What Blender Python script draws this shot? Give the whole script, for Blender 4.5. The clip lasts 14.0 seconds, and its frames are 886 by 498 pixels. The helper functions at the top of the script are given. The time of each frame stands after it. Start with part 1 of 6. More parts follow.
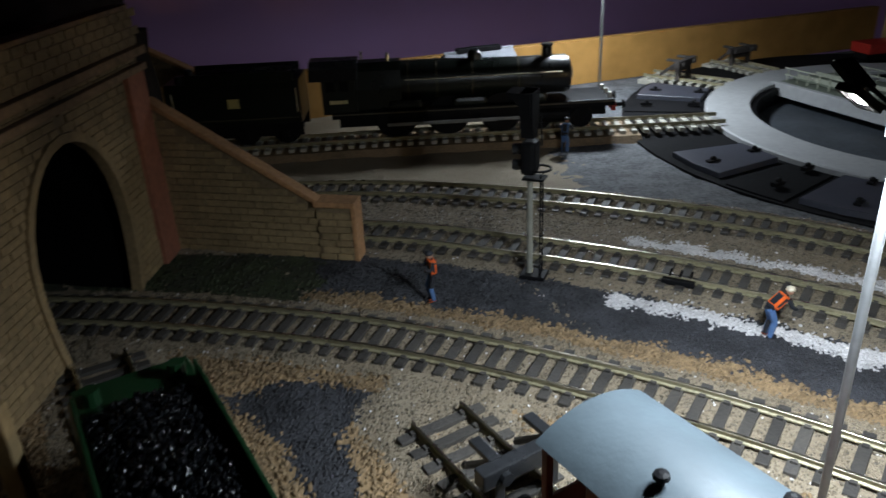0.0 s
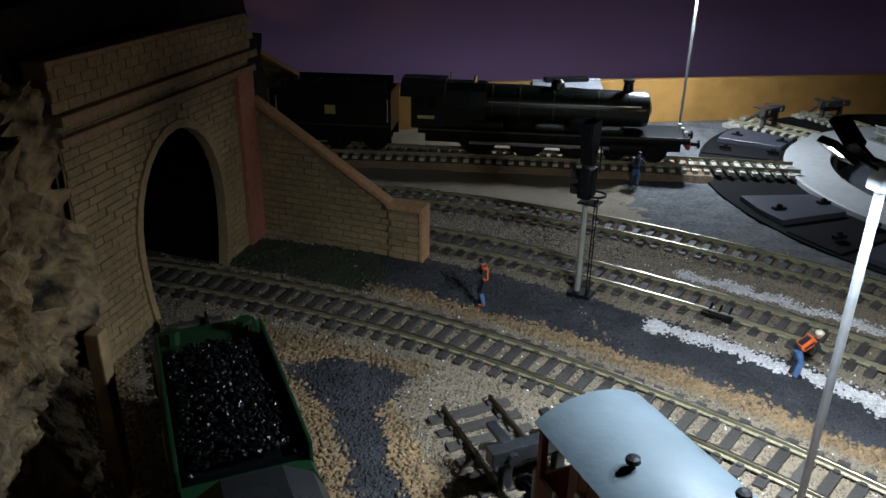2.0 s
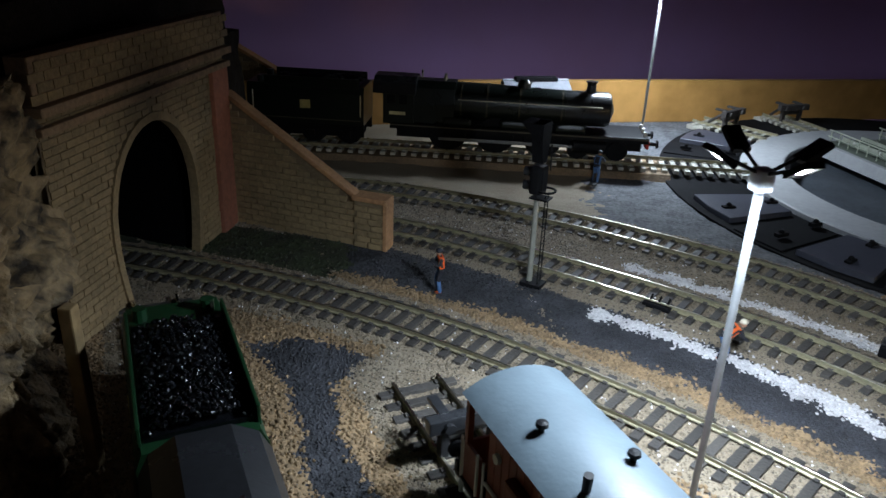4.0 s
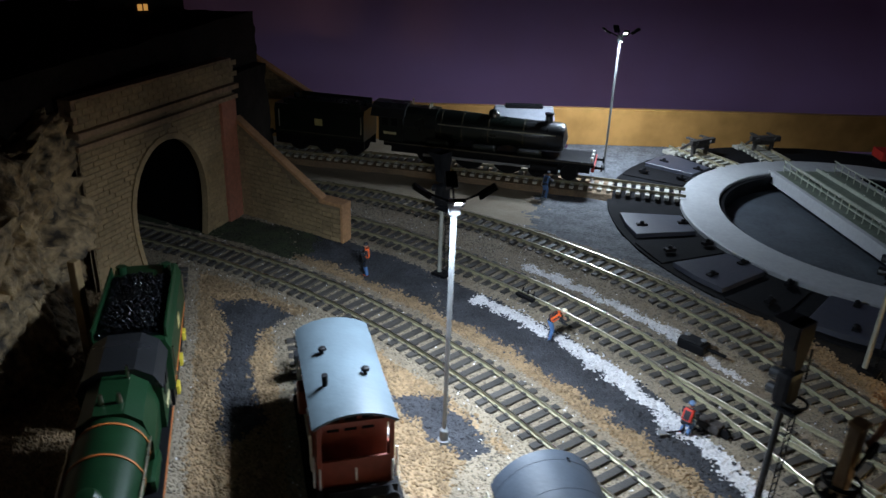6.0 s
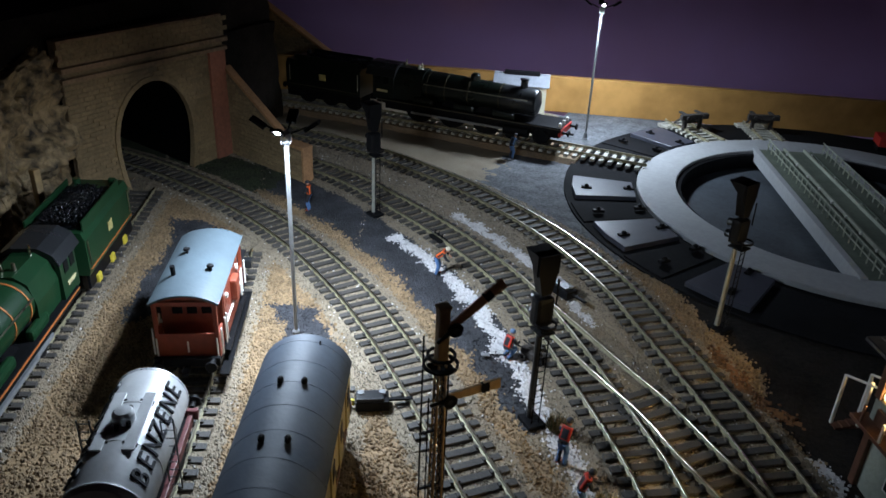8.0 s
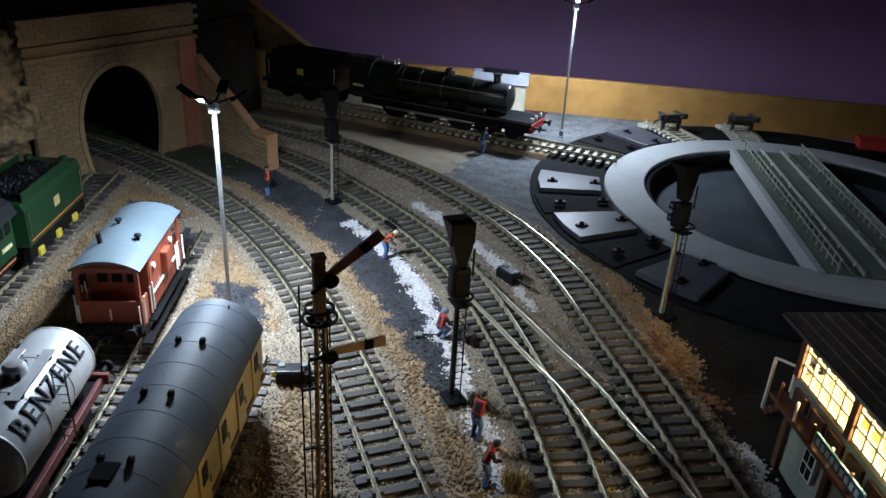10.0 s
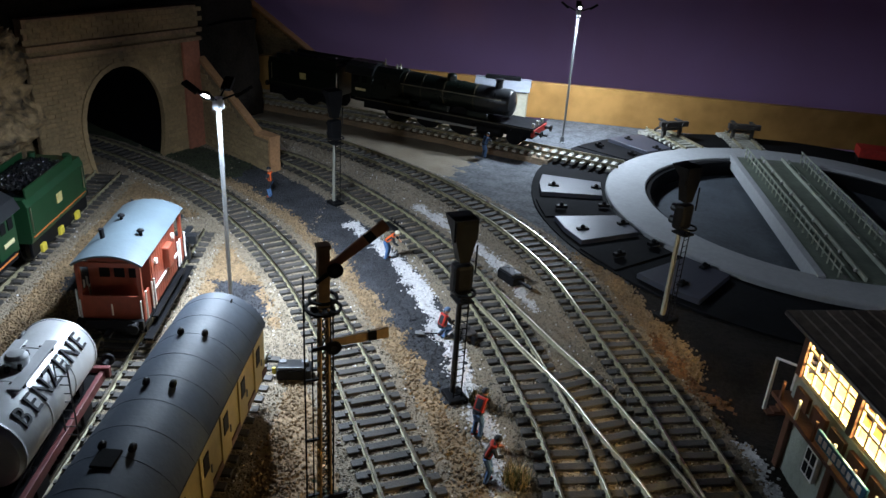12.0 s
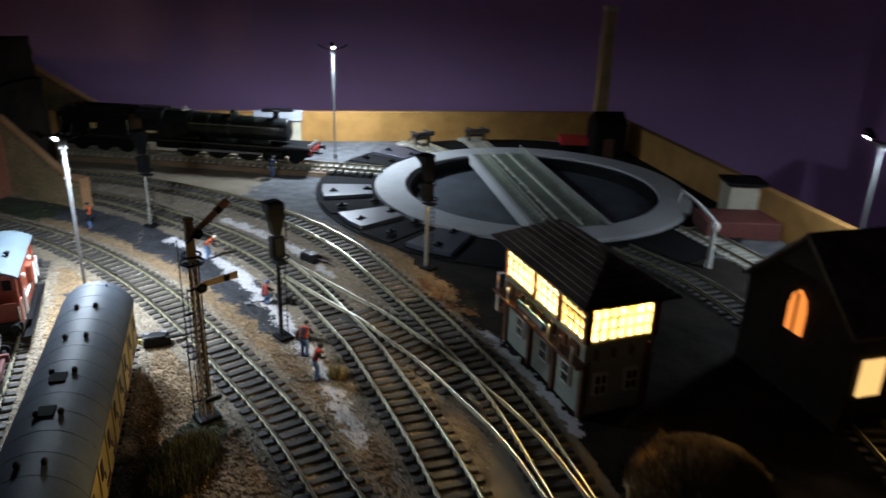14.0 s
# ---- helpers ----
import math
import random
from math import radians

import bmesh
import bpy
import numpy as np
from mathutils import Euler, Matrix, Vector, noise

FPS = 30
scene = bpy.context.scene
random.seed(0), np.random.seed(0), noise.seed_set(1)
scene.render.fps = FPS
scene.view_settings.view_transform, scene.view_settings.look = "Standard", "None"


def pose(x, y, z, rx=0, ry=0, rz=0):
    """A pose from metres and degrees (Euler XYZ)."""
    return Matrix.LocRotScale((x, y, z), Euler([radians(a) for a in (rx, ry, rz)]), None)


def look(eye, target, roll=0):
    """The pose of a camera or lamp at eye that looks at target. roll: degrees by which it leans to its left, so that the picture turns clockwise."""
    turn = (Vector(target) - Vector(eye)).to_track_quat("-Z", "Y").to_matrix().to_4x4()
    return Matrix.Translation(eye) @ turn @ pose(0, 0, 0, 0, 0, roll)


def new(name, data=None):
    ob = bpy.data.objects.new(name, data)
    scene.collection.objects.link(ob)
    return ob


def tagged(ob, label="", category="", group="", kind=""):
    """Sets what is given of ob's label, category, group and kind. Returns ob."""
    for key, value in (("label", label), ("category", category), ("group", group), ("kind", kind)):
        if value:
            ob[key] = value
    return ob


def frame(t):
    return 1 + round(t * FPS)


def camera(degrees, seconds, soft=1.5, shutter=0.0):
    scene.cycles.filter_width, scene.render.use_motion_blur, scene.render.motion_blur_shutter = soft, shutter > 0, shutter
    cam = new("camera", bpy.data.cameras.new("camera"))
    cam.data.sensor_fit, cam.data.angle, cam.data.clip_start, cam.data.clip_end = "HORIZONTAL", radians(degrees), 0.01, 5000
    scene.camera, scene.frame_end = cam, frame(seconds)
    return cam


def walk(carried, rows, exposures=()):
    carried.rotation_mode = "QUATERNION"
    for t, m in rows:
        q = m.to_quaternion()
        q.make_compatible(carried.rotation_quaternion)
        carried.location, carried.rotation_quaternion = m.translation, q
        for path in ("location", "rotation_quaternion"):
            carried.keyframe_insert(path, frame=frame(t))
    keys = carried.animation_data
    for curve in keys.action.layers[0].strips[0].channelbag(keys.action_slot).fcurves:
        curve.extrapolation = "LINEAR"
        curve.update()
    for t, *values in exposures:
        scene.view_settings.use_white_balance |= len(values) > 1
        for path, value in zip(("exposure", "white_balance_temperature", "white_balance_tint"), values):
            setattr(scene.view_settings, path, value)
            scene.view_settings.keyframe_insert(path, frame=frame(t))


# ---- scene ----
cam = camera(60.60, 14.0, shutter=0.4)
PATH = [
    (0, (-0.08448, -0.12746, 0.14824), (-0.07748, 0.32455, -0.06539), -2.83),
    (0.5, (-0.07733, -0.14408, 0.14929), (-0.12175, 0.30627, -0.06334), -2.12),
    (1, (-0.07497, -0.14632, 0.15199), (-0.12900, 0.30360, -0.05932), -1.56),
    (1.5, (-0.06825, -0.14899, 0.15231), (-0.11982, 0.30369, -0.05364), 0.06),
    (2, (-0.07189, -0.15349, 0.15366), (-0.12051, 0.30212, -0.04648), 0.97),
    (4.5, (-0.04382, -0.18767, 0.16717), (-0.08385, 0.26705, -0.03685), 2.62),
    (5, (-0.00328, -0.21569, 0.18646), (-0.05890, 0.23776, -0.01674), 3.13),
    (5.5, (0.02626, -0.25019, 0.20502), (-0.05994, 0.19727, -0.00075), 2.17),
    (6, (0.06013, -0.25494, 0.20895), (-0.05039, 0.18684, 0.00253), 2.28),
    (6.5, (0.10137, -0.25422, 0.20610), (-0.03259, 0.18004, -0.00240), 3.42),
    (7, (0.13399, -0.25258, 0.22278), (-0.01627, 0.17490, 0.01140), 2.92),
    (7.5, (0.16893, -0.26073, 0.23124), (0.00190, 0.16047, 0.01982), 2.93),
    (8, (0.19632, -0.26472, 0.21763), (0.01509, 0.14352, -0.00707), 2.70),
    (8.5, (0.21376, -0.25593, 0.21633), (0.02465, 0.14767, -0.01026), 1.95),
    (11, (0.23769, -0.25075, 0.19211), (0.04131, 0.15871, -0.01713), 3.84),
    (11.5, (0.23622, -0.25219, 0.19181), (0.03980, 0.15686, -0.01820), 3.77),
    (12, (0.23608, -0.25432, 0.19548), (0.04113, 0.15608, -0.01324), 3.74),
    (12.5, (0.24222, -0.26185, 0.19684), (0.04874, 0.15005, -0.01030), 3.65),
    (13, (0.25432, -0.28417, 0.20209), (0.06884, 0.13321, -0.00136), 3.79),
    (13.5, (0.27628, -0.32249, 0.21270), (0.13098, 0.11580, 0.02089), 4.25),
    (14, (0.27724, -0.38443, 0.21604), (0.20933, 0.07598, 0.03324), 1.81),
]
walk(cam, [(t, look(eye, target, roll)) for t, eye, target, roll in PATH], [(0, -0.38, 7200, 10), (2, -0.25, 6950, 10), (4.5, -0.05, 6600, 10), (7, -0.2, 6500, 10), (8.5, 0, 6500, 10), (11, 0.08, 6500, 10), (12.5, 0.08, 6500, 10), (13.3, 0.12, 6550, 10), (14, 0.3, 6700, 10)])

# ---- light ----
world = bpy.data.worlds.new("room")
scene.world = world
world.use_nodes = True
world.node_tree.nodes["Background"].inputs[0].default_value = (0.30, 0.24, 0.42, 1)
world.node_tree.nodes["Background"].inputs[1].default_value = 0.005
scene.view_settings.exposure = 0.0


def lamp(name, kind, power, colour, m, radius=0.002, cone=None):
    data = bpy.data.lights.new(name, kind)
    data.energy, data.color = power, colour
    data.shadow_soft_size = radius
    if cone:
        data.spot_size, data.spot_blend = radians(cone), 0.84
    ob = new(name, data)
    ob.matrix_world = m
    return ob


LAMP_1, LAMP_2, LAMP_3 = (0.0, 0.0), (0.039, 0.399), (0.488, 0.142)
COLD = (0.77, 0.93, 1.13)
for (lx, ly), lh, power in ((LAMP_1, 0.112, 0.55), (LAMP_2, 0.119, 0.53), (LAMP_3, 0.110, 0.14)):
    for k in range(4):
        a = radians(20 + 90 * k)
        ex, ey = lx + 0.0125 * math.cos(a), ly + 0.0125 * math.sin(a)
        lamp("yard_lamp_light", "SPOT", power, COLD, look((ex, ey, lh - 0.001), (ex + 0.030 * math.cos(a), ey + 0.030 * math.sin(a), 0)), 0.0020, 166)

# Added soft fill, unseen, lifting the backscene and sides that face the camera.
room = bpy.data.lights.new("backscene_fill", "AREA")
room.energy, room.color, room.size = 0.066, (1.0, 0.80, 0.86), 1.2
new("backscene_fill", room).matrix_world = look((0.15, -1.1, 0.45), (0.1, 0.8, 0.35))

# ---- materials ----
def mat(name, colour, rough=0.6, metal=0.0, vary=0.25, scale=400.0, bump=0.0, bump_scale=1500.0, coarse=40.0, tint=None, spread=0.0, coat=0.0):
    """Principled surface with grain at two scales, optional second tint, relief and per-object spread."""
    m = bpy.data.materials.new(name)
    m.use_nodes = True
    nt = m.node_tree
    b = nt.nodes["Principled BSDF"]
    geo = nt.nodes.new("ShaderNodeNewGeometry")
    fine = nt.nodes.new("ShaderNodeTexNoise")
    fine.inputs["Scale"].default_value, fine.inputs["Detail"].default_value = scale, 5
    wide = nt.nodes.new("ShaderNodeTexNoise")
    wide.inputs["Scale"].default_value, wide.inputs["Detail"].default_value = coarse, 4
    nt.links.new(geo.outputs["Position"], fine.inputs["Vector"])
    nt.links.new(geo.outputs["Position"], wide.inputs["Vector"])
    c = Vector(colour)
    other = Vector(tint) if tint else c * (1 - vary)
    mix = nt.nodes.new("ShaderNodeMix")
    mix.data_type = "RGBA"
    mix.inputs[6].default_value, mix.inputs[7].default_value = (*(c * (1 + 0.4 * vary)), 1), (*other, 1)
    add = nt.nodes.new("ShaderNodeMath")
    add.operation = "ADD"
    nt.links.new(fine.outputs["Fac"], add.inputs[0])
    nt.links.new(wide.outputs["Fac"], add.inputs[1])
    ramp = nt.nodes.new("ShaderNodeMapRange")
    ramp.inputs[1].default_value, ramp.inputs[2].default_value = 0.78, 1.25
    nt.links.new(add.outputs[0], ramp.inputs[0])
    nt.links.new(ramp.outputs[0], mix.inputs[0])
    out = mix.outputs[2]
    if spread:
        info = nt.nodes.new("ShaderNodeObjectInfo")
        r2 = nt.nodes.new("ShaderNodeMapRange")
        r2.inputs[3].default_value, r2.inputs[4].default_value = 1 - spread, 1 + spread
        nt.links.new(info.outputs["Random"], r2.inputs[0])
        isl = nt.nodes.new("ShaderNodeMapRange")
        isl.inputs[3].default_value, isl.inputs[4].default_value = 1 - spread, 1 + spread
        nt.links.new(geo.outputs["Random Per Island"], isl.inputs[0])
        mul = nt.nodes.new("ShaderNodeMath")
        mul.operation = "MULTIPLY"
        nt.links.new(r2.outputs[0], mul.inputs[0])
        nt.links.new(isl.outputs[0], mul.inputs[1])
        vm = nt.nodes.new("ShaderNodeVectorMath")
        vm.operation = "SCALE"
        nt.links.new(out, vm.inputs[0])
        nt.links.new(mul.outputs[0], vm.inputs["Scale"])
        out = vm.outputs[0]
    nt.links.new(out, b.inputs["Base Color"])
    rr = nt.nodes.new("ShaderNodeMapRange")
    rr.inputs[3].default_value, rr.inputs[4].default_value = max(rough - 0.12, 0.04), min(rough + 0.12, 1)
    nt.links.new(wide.outputs["Fac"], rr.inputs[0])
    nt.links.new(rr.outputs[0], b.inputs["Roughness"])
    b.inputs["Metallic"].default_value = metal
    b.inputs["Coat Weight"].default_value = coat
    if bump:
        bt = nt.nodes.new("ShaderNodeTexNoise")
        bt.inputs["Scale"].default_value, bt.inputs["Detail"].default_value = bump_scale, 3
        nt.links.new(geo.outputs["Position"], bt.inputs["Vector"])
        bn = nt.nodes.new("ShaderNodeBump")
        bn.inputs["Strength"].default_value, bn.inputs["Distance"].default_value = bump, 0.001
        nt.links.new(bt.outputs["Fac"], bn.inputs["Height"])
        nt.links.new(bn.outputs["Normal"], b.inputs["Normal"])
    return m


def glow(name, colour, strength):
    m = bpy.data.materials.new(name)
    m.use_nodes = True
    b = m.node_tree.nodes["Principled BSDF"]
    b.inputs["Base Color"].default_value = (*colour, 1)
    b.inputs["Emission Color"].default_value = (*colour, 1)
    b.inputs["Emission Strength"].default_value = strength
    return m


def glass(name):
    m = bpy.data.materials.new(name)
    m.use_nodes = True
    b = m.node_tree.nodes["Principled BSDF"]
    b.inputs["Transmission Weight"].default_value, b.inputs["Roughness"].default_value, b.inputs["IOR"].default_value = 1, 0.03, 1.3
    return m


M_FINE = mat("fine_ballast", (0.195, 0.150, 0.100), 0.8, 0, 0.45, 1600, 0.9, 1400, 45, (0.30, 0.25, 0.18))
M_GRAIN = mat("ballast_grain", (0.31, 0.245, 0.165), 0.5, 0, 0.5, 900, 0.0, 900, 60, (0.20, 0.16, 0.115), spread=0.5)
M_TAN = mat("tan_gravel", (0.27, 0.18, 0.095), 0.8, 0, 0.35, 900, 0.4, 900, 40, spread=0.28)
M_CINDER = mat("black_cinder", (0.035, 0.036, 0.042), 0.75, 0, 0.5, 1200, 1.0, 1100, 60, spread=0.35)
M_WHITE = mat("white_gravel", (0.62, 0.60, 0.60), 0.8, 0, 0.25, 900, 0.6, 1200, 60, spread=0.2)
M_ASH = mat("grey_ash", (0.042, 0.045, 0.050), 0.85, 0, 0.5, 420, 1.0, 900, 75, (0.15, 0.155, 0.165))
M_DARK = mat("dark_earth", (0.022, 0.018, 0.015), 0.85, 0, 0.5, 500, 0.8, 900, 30)
M_GRASS = mat("grass", (0.032, 0.044, 0.017), 0.85, 0, 0.5, 900, 0.5, 900, 60, (0.022, 0.02, 0.014), spread=0.4)
M_STRAW = mat("straw_grass", (0.5, 0.36, 0.18), 0.85, 0, 0.4, 900, 0.5, 900, 60, spread=0.4)
M_RUST = mat("rust_grass", (0.17, 0.078, 0.026), 0.85, 0, 0.4, 900, 0.5, 900, 60, spread=0.4)
M_RAIL = mat("rail_side", (0.28, 0.25, 0.155), 0.5, 0.2, 0.3, 700, 0.1, 900, 60)
M_RAILTOP = mat("rail_top", (0.60, 0.55, 0.43), 0.30, 1.0, 0.2, 900, 0.1, 500, 90)
M_SLEEPER = mat("sleeper", (0.036, 0.033, 0.031), 0.6, 0, 0.35, 900, 0.3, 900, 60, (0.065, 0.058, 0.05), spread=0.25)
M_CONC = mat("pale_sleeper", (0.42, 0.40, 0.34), 0.7, 0, 0.3, 900, 0.3, 900, 60)
M_BRICK = mat("buff_brick", (0.29, 0.205, 0.105), 0.8, 0, 0.3, 500, 0.4, 900, 30, spread=0.12)
M_MORTAR = mat("mortar", (0.21, 0.15, 0.085), 0.9, 0, 0.3, 600, 0.3, 900, 30)
M_COPING = mat("red_coping", (0.46, 0.24, 0.11), 0.8, 0, 0.3, 500, 0.3, 900, 40)
M_SOOT = mat("soot_stone", (0.30, 0.19, 0.11), 0.85, 0, 0.35, 400, 0.3, 900, 20, (0.17, 0.11, 0.065))
M_REDSTONE = mat("red_stone", (0.36, 0.13, 0.075), 0.85, 0, 0.3, 400, 0.3, 900, 20, (0.26, 0.10, 0.06))
M_APRON = mat("apron_black", (0.008, 0.008, 0.009), 0.85, 0, 0.3, 400, 0.1, 900, 20)
M_BLACK = mat("black_plastic", (0.008, 0.008, 0.009), 0.48, 0, 0.3, 500, 0.05, 900, 60)
M_SATIN = mat("black_satin", (0.02, 0.021, 0.023), 0.3, 0, 0.3, 500, 0.05, 900, 60)
M_STEEL = mat("grey_pole", (0.24, 0.245, 0.25), 0.4, 0.3, 0.15, 500, 0.05, 900, 60)
M_WOODWALL = mat("varnished_wood", (0.42, 0.22, 0.065), 0.45, 0, 0.25, 60, 0.05, 300, 9, (0.30, 0.15, 0.04))
M_SKY = mat("painted_backscene", (0.74, 0.45, 0.86), 0.9, 0, 0.2, 5, 0, 10, 2.0, (0.72, 0.40, 0.70))
M_RIM = mat("turntable_rim", (0.36, 0.365, 0.37), 0.65, 0, 0.12, 300, 0.15, 900, 20)
M_PIT = mat("turntable_pit", (0.05, 0.058, 0.068), 0.55, 0, 0.4, 300, 0.2, 900, 30)
M_PLATE = mat("turntable_plate", (0.055, 0.058, 0.075), 0.42, 0, 0.15, 300, 0.12, 900, 20)
M_DECK = mat("bridge_deck", (0.13, 0.15, 0.115), 0.6, 0, 0.25, 300, 0.2, 900, 40)
M_WHITEPAINT = mat("white_studs", (0.70, 0.69, 0.64), 0.5, 0, 0.1)
M_RAILING = mat("pale_railing", (0.36, 0.38, 0.30), 0.55, 0, 0.25, 300, 0.1, 900, 40)
# The near-black tint puts the shade of clefts into the rock's colour.
M_ROCK = mat("rock_face", (0.33, 0.235, 0.125), 0.7, 0, 0.4, 220, 1.0, 700, 70, (0.03, 0.022, 0.014))
M_GREY = mat("dull_grey", (0.20, 0.21, 0.22), 0.6, 0, 0.2, 400, 0.1, 900, 40)
M_LED = glow("led", (0.9, 0.95, 1.0), 160)



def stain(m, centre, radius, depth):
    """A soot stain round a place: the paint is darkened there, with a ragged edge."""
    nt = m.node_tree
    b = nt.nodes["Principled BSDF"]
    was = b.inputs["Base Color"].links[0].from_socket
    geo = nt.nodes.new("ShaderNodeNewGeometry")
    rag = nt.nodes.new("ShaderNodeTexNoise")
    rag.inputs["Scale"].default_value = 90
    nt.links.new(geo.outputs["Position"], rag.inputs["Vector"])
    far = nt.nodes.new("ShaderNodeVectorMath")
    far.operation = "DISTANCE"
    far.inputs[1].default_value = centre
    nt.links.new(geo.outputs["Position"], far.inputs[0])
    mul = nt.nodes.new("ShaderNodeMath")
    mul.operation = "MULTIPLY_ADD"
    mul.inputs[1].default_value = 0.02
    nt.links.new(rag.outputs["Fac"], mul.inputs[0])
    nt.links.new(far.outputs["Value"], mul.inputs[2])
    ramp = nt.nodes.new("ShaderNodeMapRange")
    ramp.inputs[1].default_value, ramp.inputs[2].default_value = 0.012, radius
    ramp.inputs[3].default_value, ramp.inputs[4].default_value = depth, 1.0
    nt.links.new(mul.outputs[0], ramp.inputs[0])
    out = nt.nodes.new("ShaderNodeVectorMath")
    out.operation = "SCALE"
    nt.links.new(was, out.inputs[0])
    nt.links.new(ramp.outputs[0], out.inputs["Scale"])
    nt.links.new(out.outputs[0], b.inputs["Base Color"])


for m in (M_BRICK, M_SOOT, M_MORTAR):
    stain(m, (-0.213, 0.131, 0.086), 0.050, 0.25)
# Near-black lining: the darkness inside the bore is put into its colour.
M_BORE = mat("bore_shade_black", (0.002, 0.002, 0.002), 0.95, 0, 0.3, 300, 0.1, 900, 20)
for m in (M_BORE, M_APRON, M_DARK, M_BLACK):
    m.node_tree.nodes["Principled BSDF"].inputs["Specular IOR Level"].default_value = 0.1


# ---- shaping helpers ----
def part(name, bm, material, parent, label="", smooth=False):
    me = bpy.data.meshes.new(name)
    if smooth:
        for e in bm.edges:
            e.smooth = len(e.link_faces) == 2 and e.calc_face_angle(0) < 0.6
    bm.to_mesh(me)
    bm.free()
    for m in material if isinstance(material, (list, tuple)) else (material,):
        me.materials.append(m)
    if smooth:
        for p in me.polygons:
            p.use_smooth = True
    ob = new(name, me)
    ob.parent = parent
    return tagged(ob, label) if label else ob


def piece(name, me, parent, m):
    ob = new(name, me)
    ob.parent = parent
    ob.matrix_basis = m
    return ob


def thing(name, label, category, m=None, group="", kind=""):
    ob = new(name)
    ob.empty_display_size = 0.005
    if m is not None:
        ob.matrix_basis = m
    return tagged(ob, label, category, group, kind)


def box(bm, x, y, z, sx, sy, sz, bevel=0.0, m=None):
    """A block round the centre x, y, z."""
    r = bmesh.ops.create_cube(bm, size=1.0, matrix=(m or Matrix()) @ Matrix.Translation((x, y, z)) @ Matrix.Diagonal((sx, sy, sz, 1)))
    if bevel:
        edges = list({e for v in r["verts"] for e in v.link_edges})
        bmesh.ops.bevel(bm, geom=edges, offset=bevel, segments=2, affect="EDGES", profile=0.6)
    return bm


def rod(bm, a, b, r1, r2=None, seg=10):
    a, b = Vector(a), Vector(b)
    d = b - a
    m = Matrix.Translation((a + b) / 2) @ d.to_track_quat("Z", "Y").to_matrix().to_4x4()
    bmesh.ops.create_cone(bm, cap_ends=True, segments=seg, radius1=r1, radius2=r1 if r2 is None else r2, depth=d.length, matrix=m)
    return bm


def ball(bm, p, r, seg=8, s=(1, 1, 1)):
    bmesh.ops.create_uvsphere(bm, u_segments=seg, v_segments=max(4, seg // 2 + 1), radius=r, matrix=Matrix.Translation(p) @ Matrix.Diagonal((*s, 1)))
    return bm


def extrude(bm, outline, a, b, axis="x"):
    """A prism: an outline of 2D points swept from a to b along an axis (x: outline in y, z; y: in x, z; z: in x, y)."""
    def at(p, v):
        return {"x": (v, p[0], p[1]), "y": (p[0], v, p[1]), "z": (p[0], p[1], v)}[axis]
    lo = [bm.verts.new(at(p, a)) for p in outline]
    hi = [bm.verts.new(at(p, b)) for p in outline]
    n = len(outline)
    bm.faces.new(lo), bm.faces.new(hi[::-1])
    for k in range(n):
        bm.faces.new((lo[k], hi[k], hi[(k + 1) % n], lo[(k + 1) % n]))
    bmesh.ops.recalc_face_normals(bm, faces=bm.faces)
    return bm


def lathe(bm, profile, seg=24, m=None, ring=False):
    """Turns (radius, height) pairs round z; ring: a hollow ring, with no caps."""
    m = m or Matrix()
    rings = []
    for r, z in profile:
        rings.append([bm.verts.new(m @ Vector((r * math.cos(2 * math.pi * k / seg), r * math.sin(2 * math.pi * k / seg), z))) for k in range(seg)])
    for a, b in zip(rings, rings[1:] + (rings[:1] if ring else [])):
        for k in range(seg):
            bm.faces.new((a[k], a[(k + 1) % seg], b[(k + 1) % seg], b[k]))
    if not ring:
        bm.faces.new(rings[0][::-1]), bm.faces.new(rings[-1])
    bmesh.ops.recalc_face_normals(bm, faces=bm.faces)
    return bm


def B():
    return bmesh.new()


def words(name, text, size, material, parent, m, label="", thick=0.0001):
    """Lettering as a mesh in the x, y plane of m, centred."""
    cu = bpy.data.curves.new(name, "FONT")
    cu.body, cu.size, cu.align_x, cu.align_y, cu.extrude = text, size, "CENTER", "CENTER", thick
    tmp = bpy.data.objects.new(name, cu)
    scene.collection.objects.link(tmp)
    bpy.context.view_layer.update()
    me = bpy.data.meshes.new_from_object(tmp.evaluated_get(bpy.context.evaluated_depsgraph_get()))
    bpy.data.objects.remove(tmp)
    me.materials.clear()
    me.materials.append(material)
    ob = new(name, me)
    ob.parent, ob.matrix_basis = parent, m
    return tagged(ob, label) if label else ob


# ---- track lines ----
def curve(points, step=0.002):
    """A smooth line through a few plan points, at even steps."""
    p = np.array(points, float)
    p = np.vstack([2 * p[0] - p[1], p, 2 * p[-1] - p[-2]])
    out = []
    for k in range(1, len(p) - 2):
        for s in np.linspace(0, 1, 40, endpoint=False):
            a, b, c, d = p[k - 1 : k + 3]
            out.append(0.5 * ((2 * b) + (c - a) * s + (2 * a - 5 * b + 4 * c - d) * s * s + (3 * b - a - 3 * c + d) * s**3))
    out = np.array(out + [p[-2]])
    far = np.r_[0, np.cumsum(np.linalg.norm(np.diff(out, axis=0), axis=1))]
    n = max(2, int(far[-1] / step))
    s = np.linspace(0, far[-1], n)
    return np.c_[np.interp(s, far, out[:, 0]), np.interp(s, far, out[:, 1])]


def heading(line):
    d = np.gradient(line, axis=0)
    d /= np.linalg.norm(d, axis=1)[:, None]
    return d, np.c_[-d[:, 1], d[:, 0]]


def beside(line, off):
    return line + heading(line)[1] * off


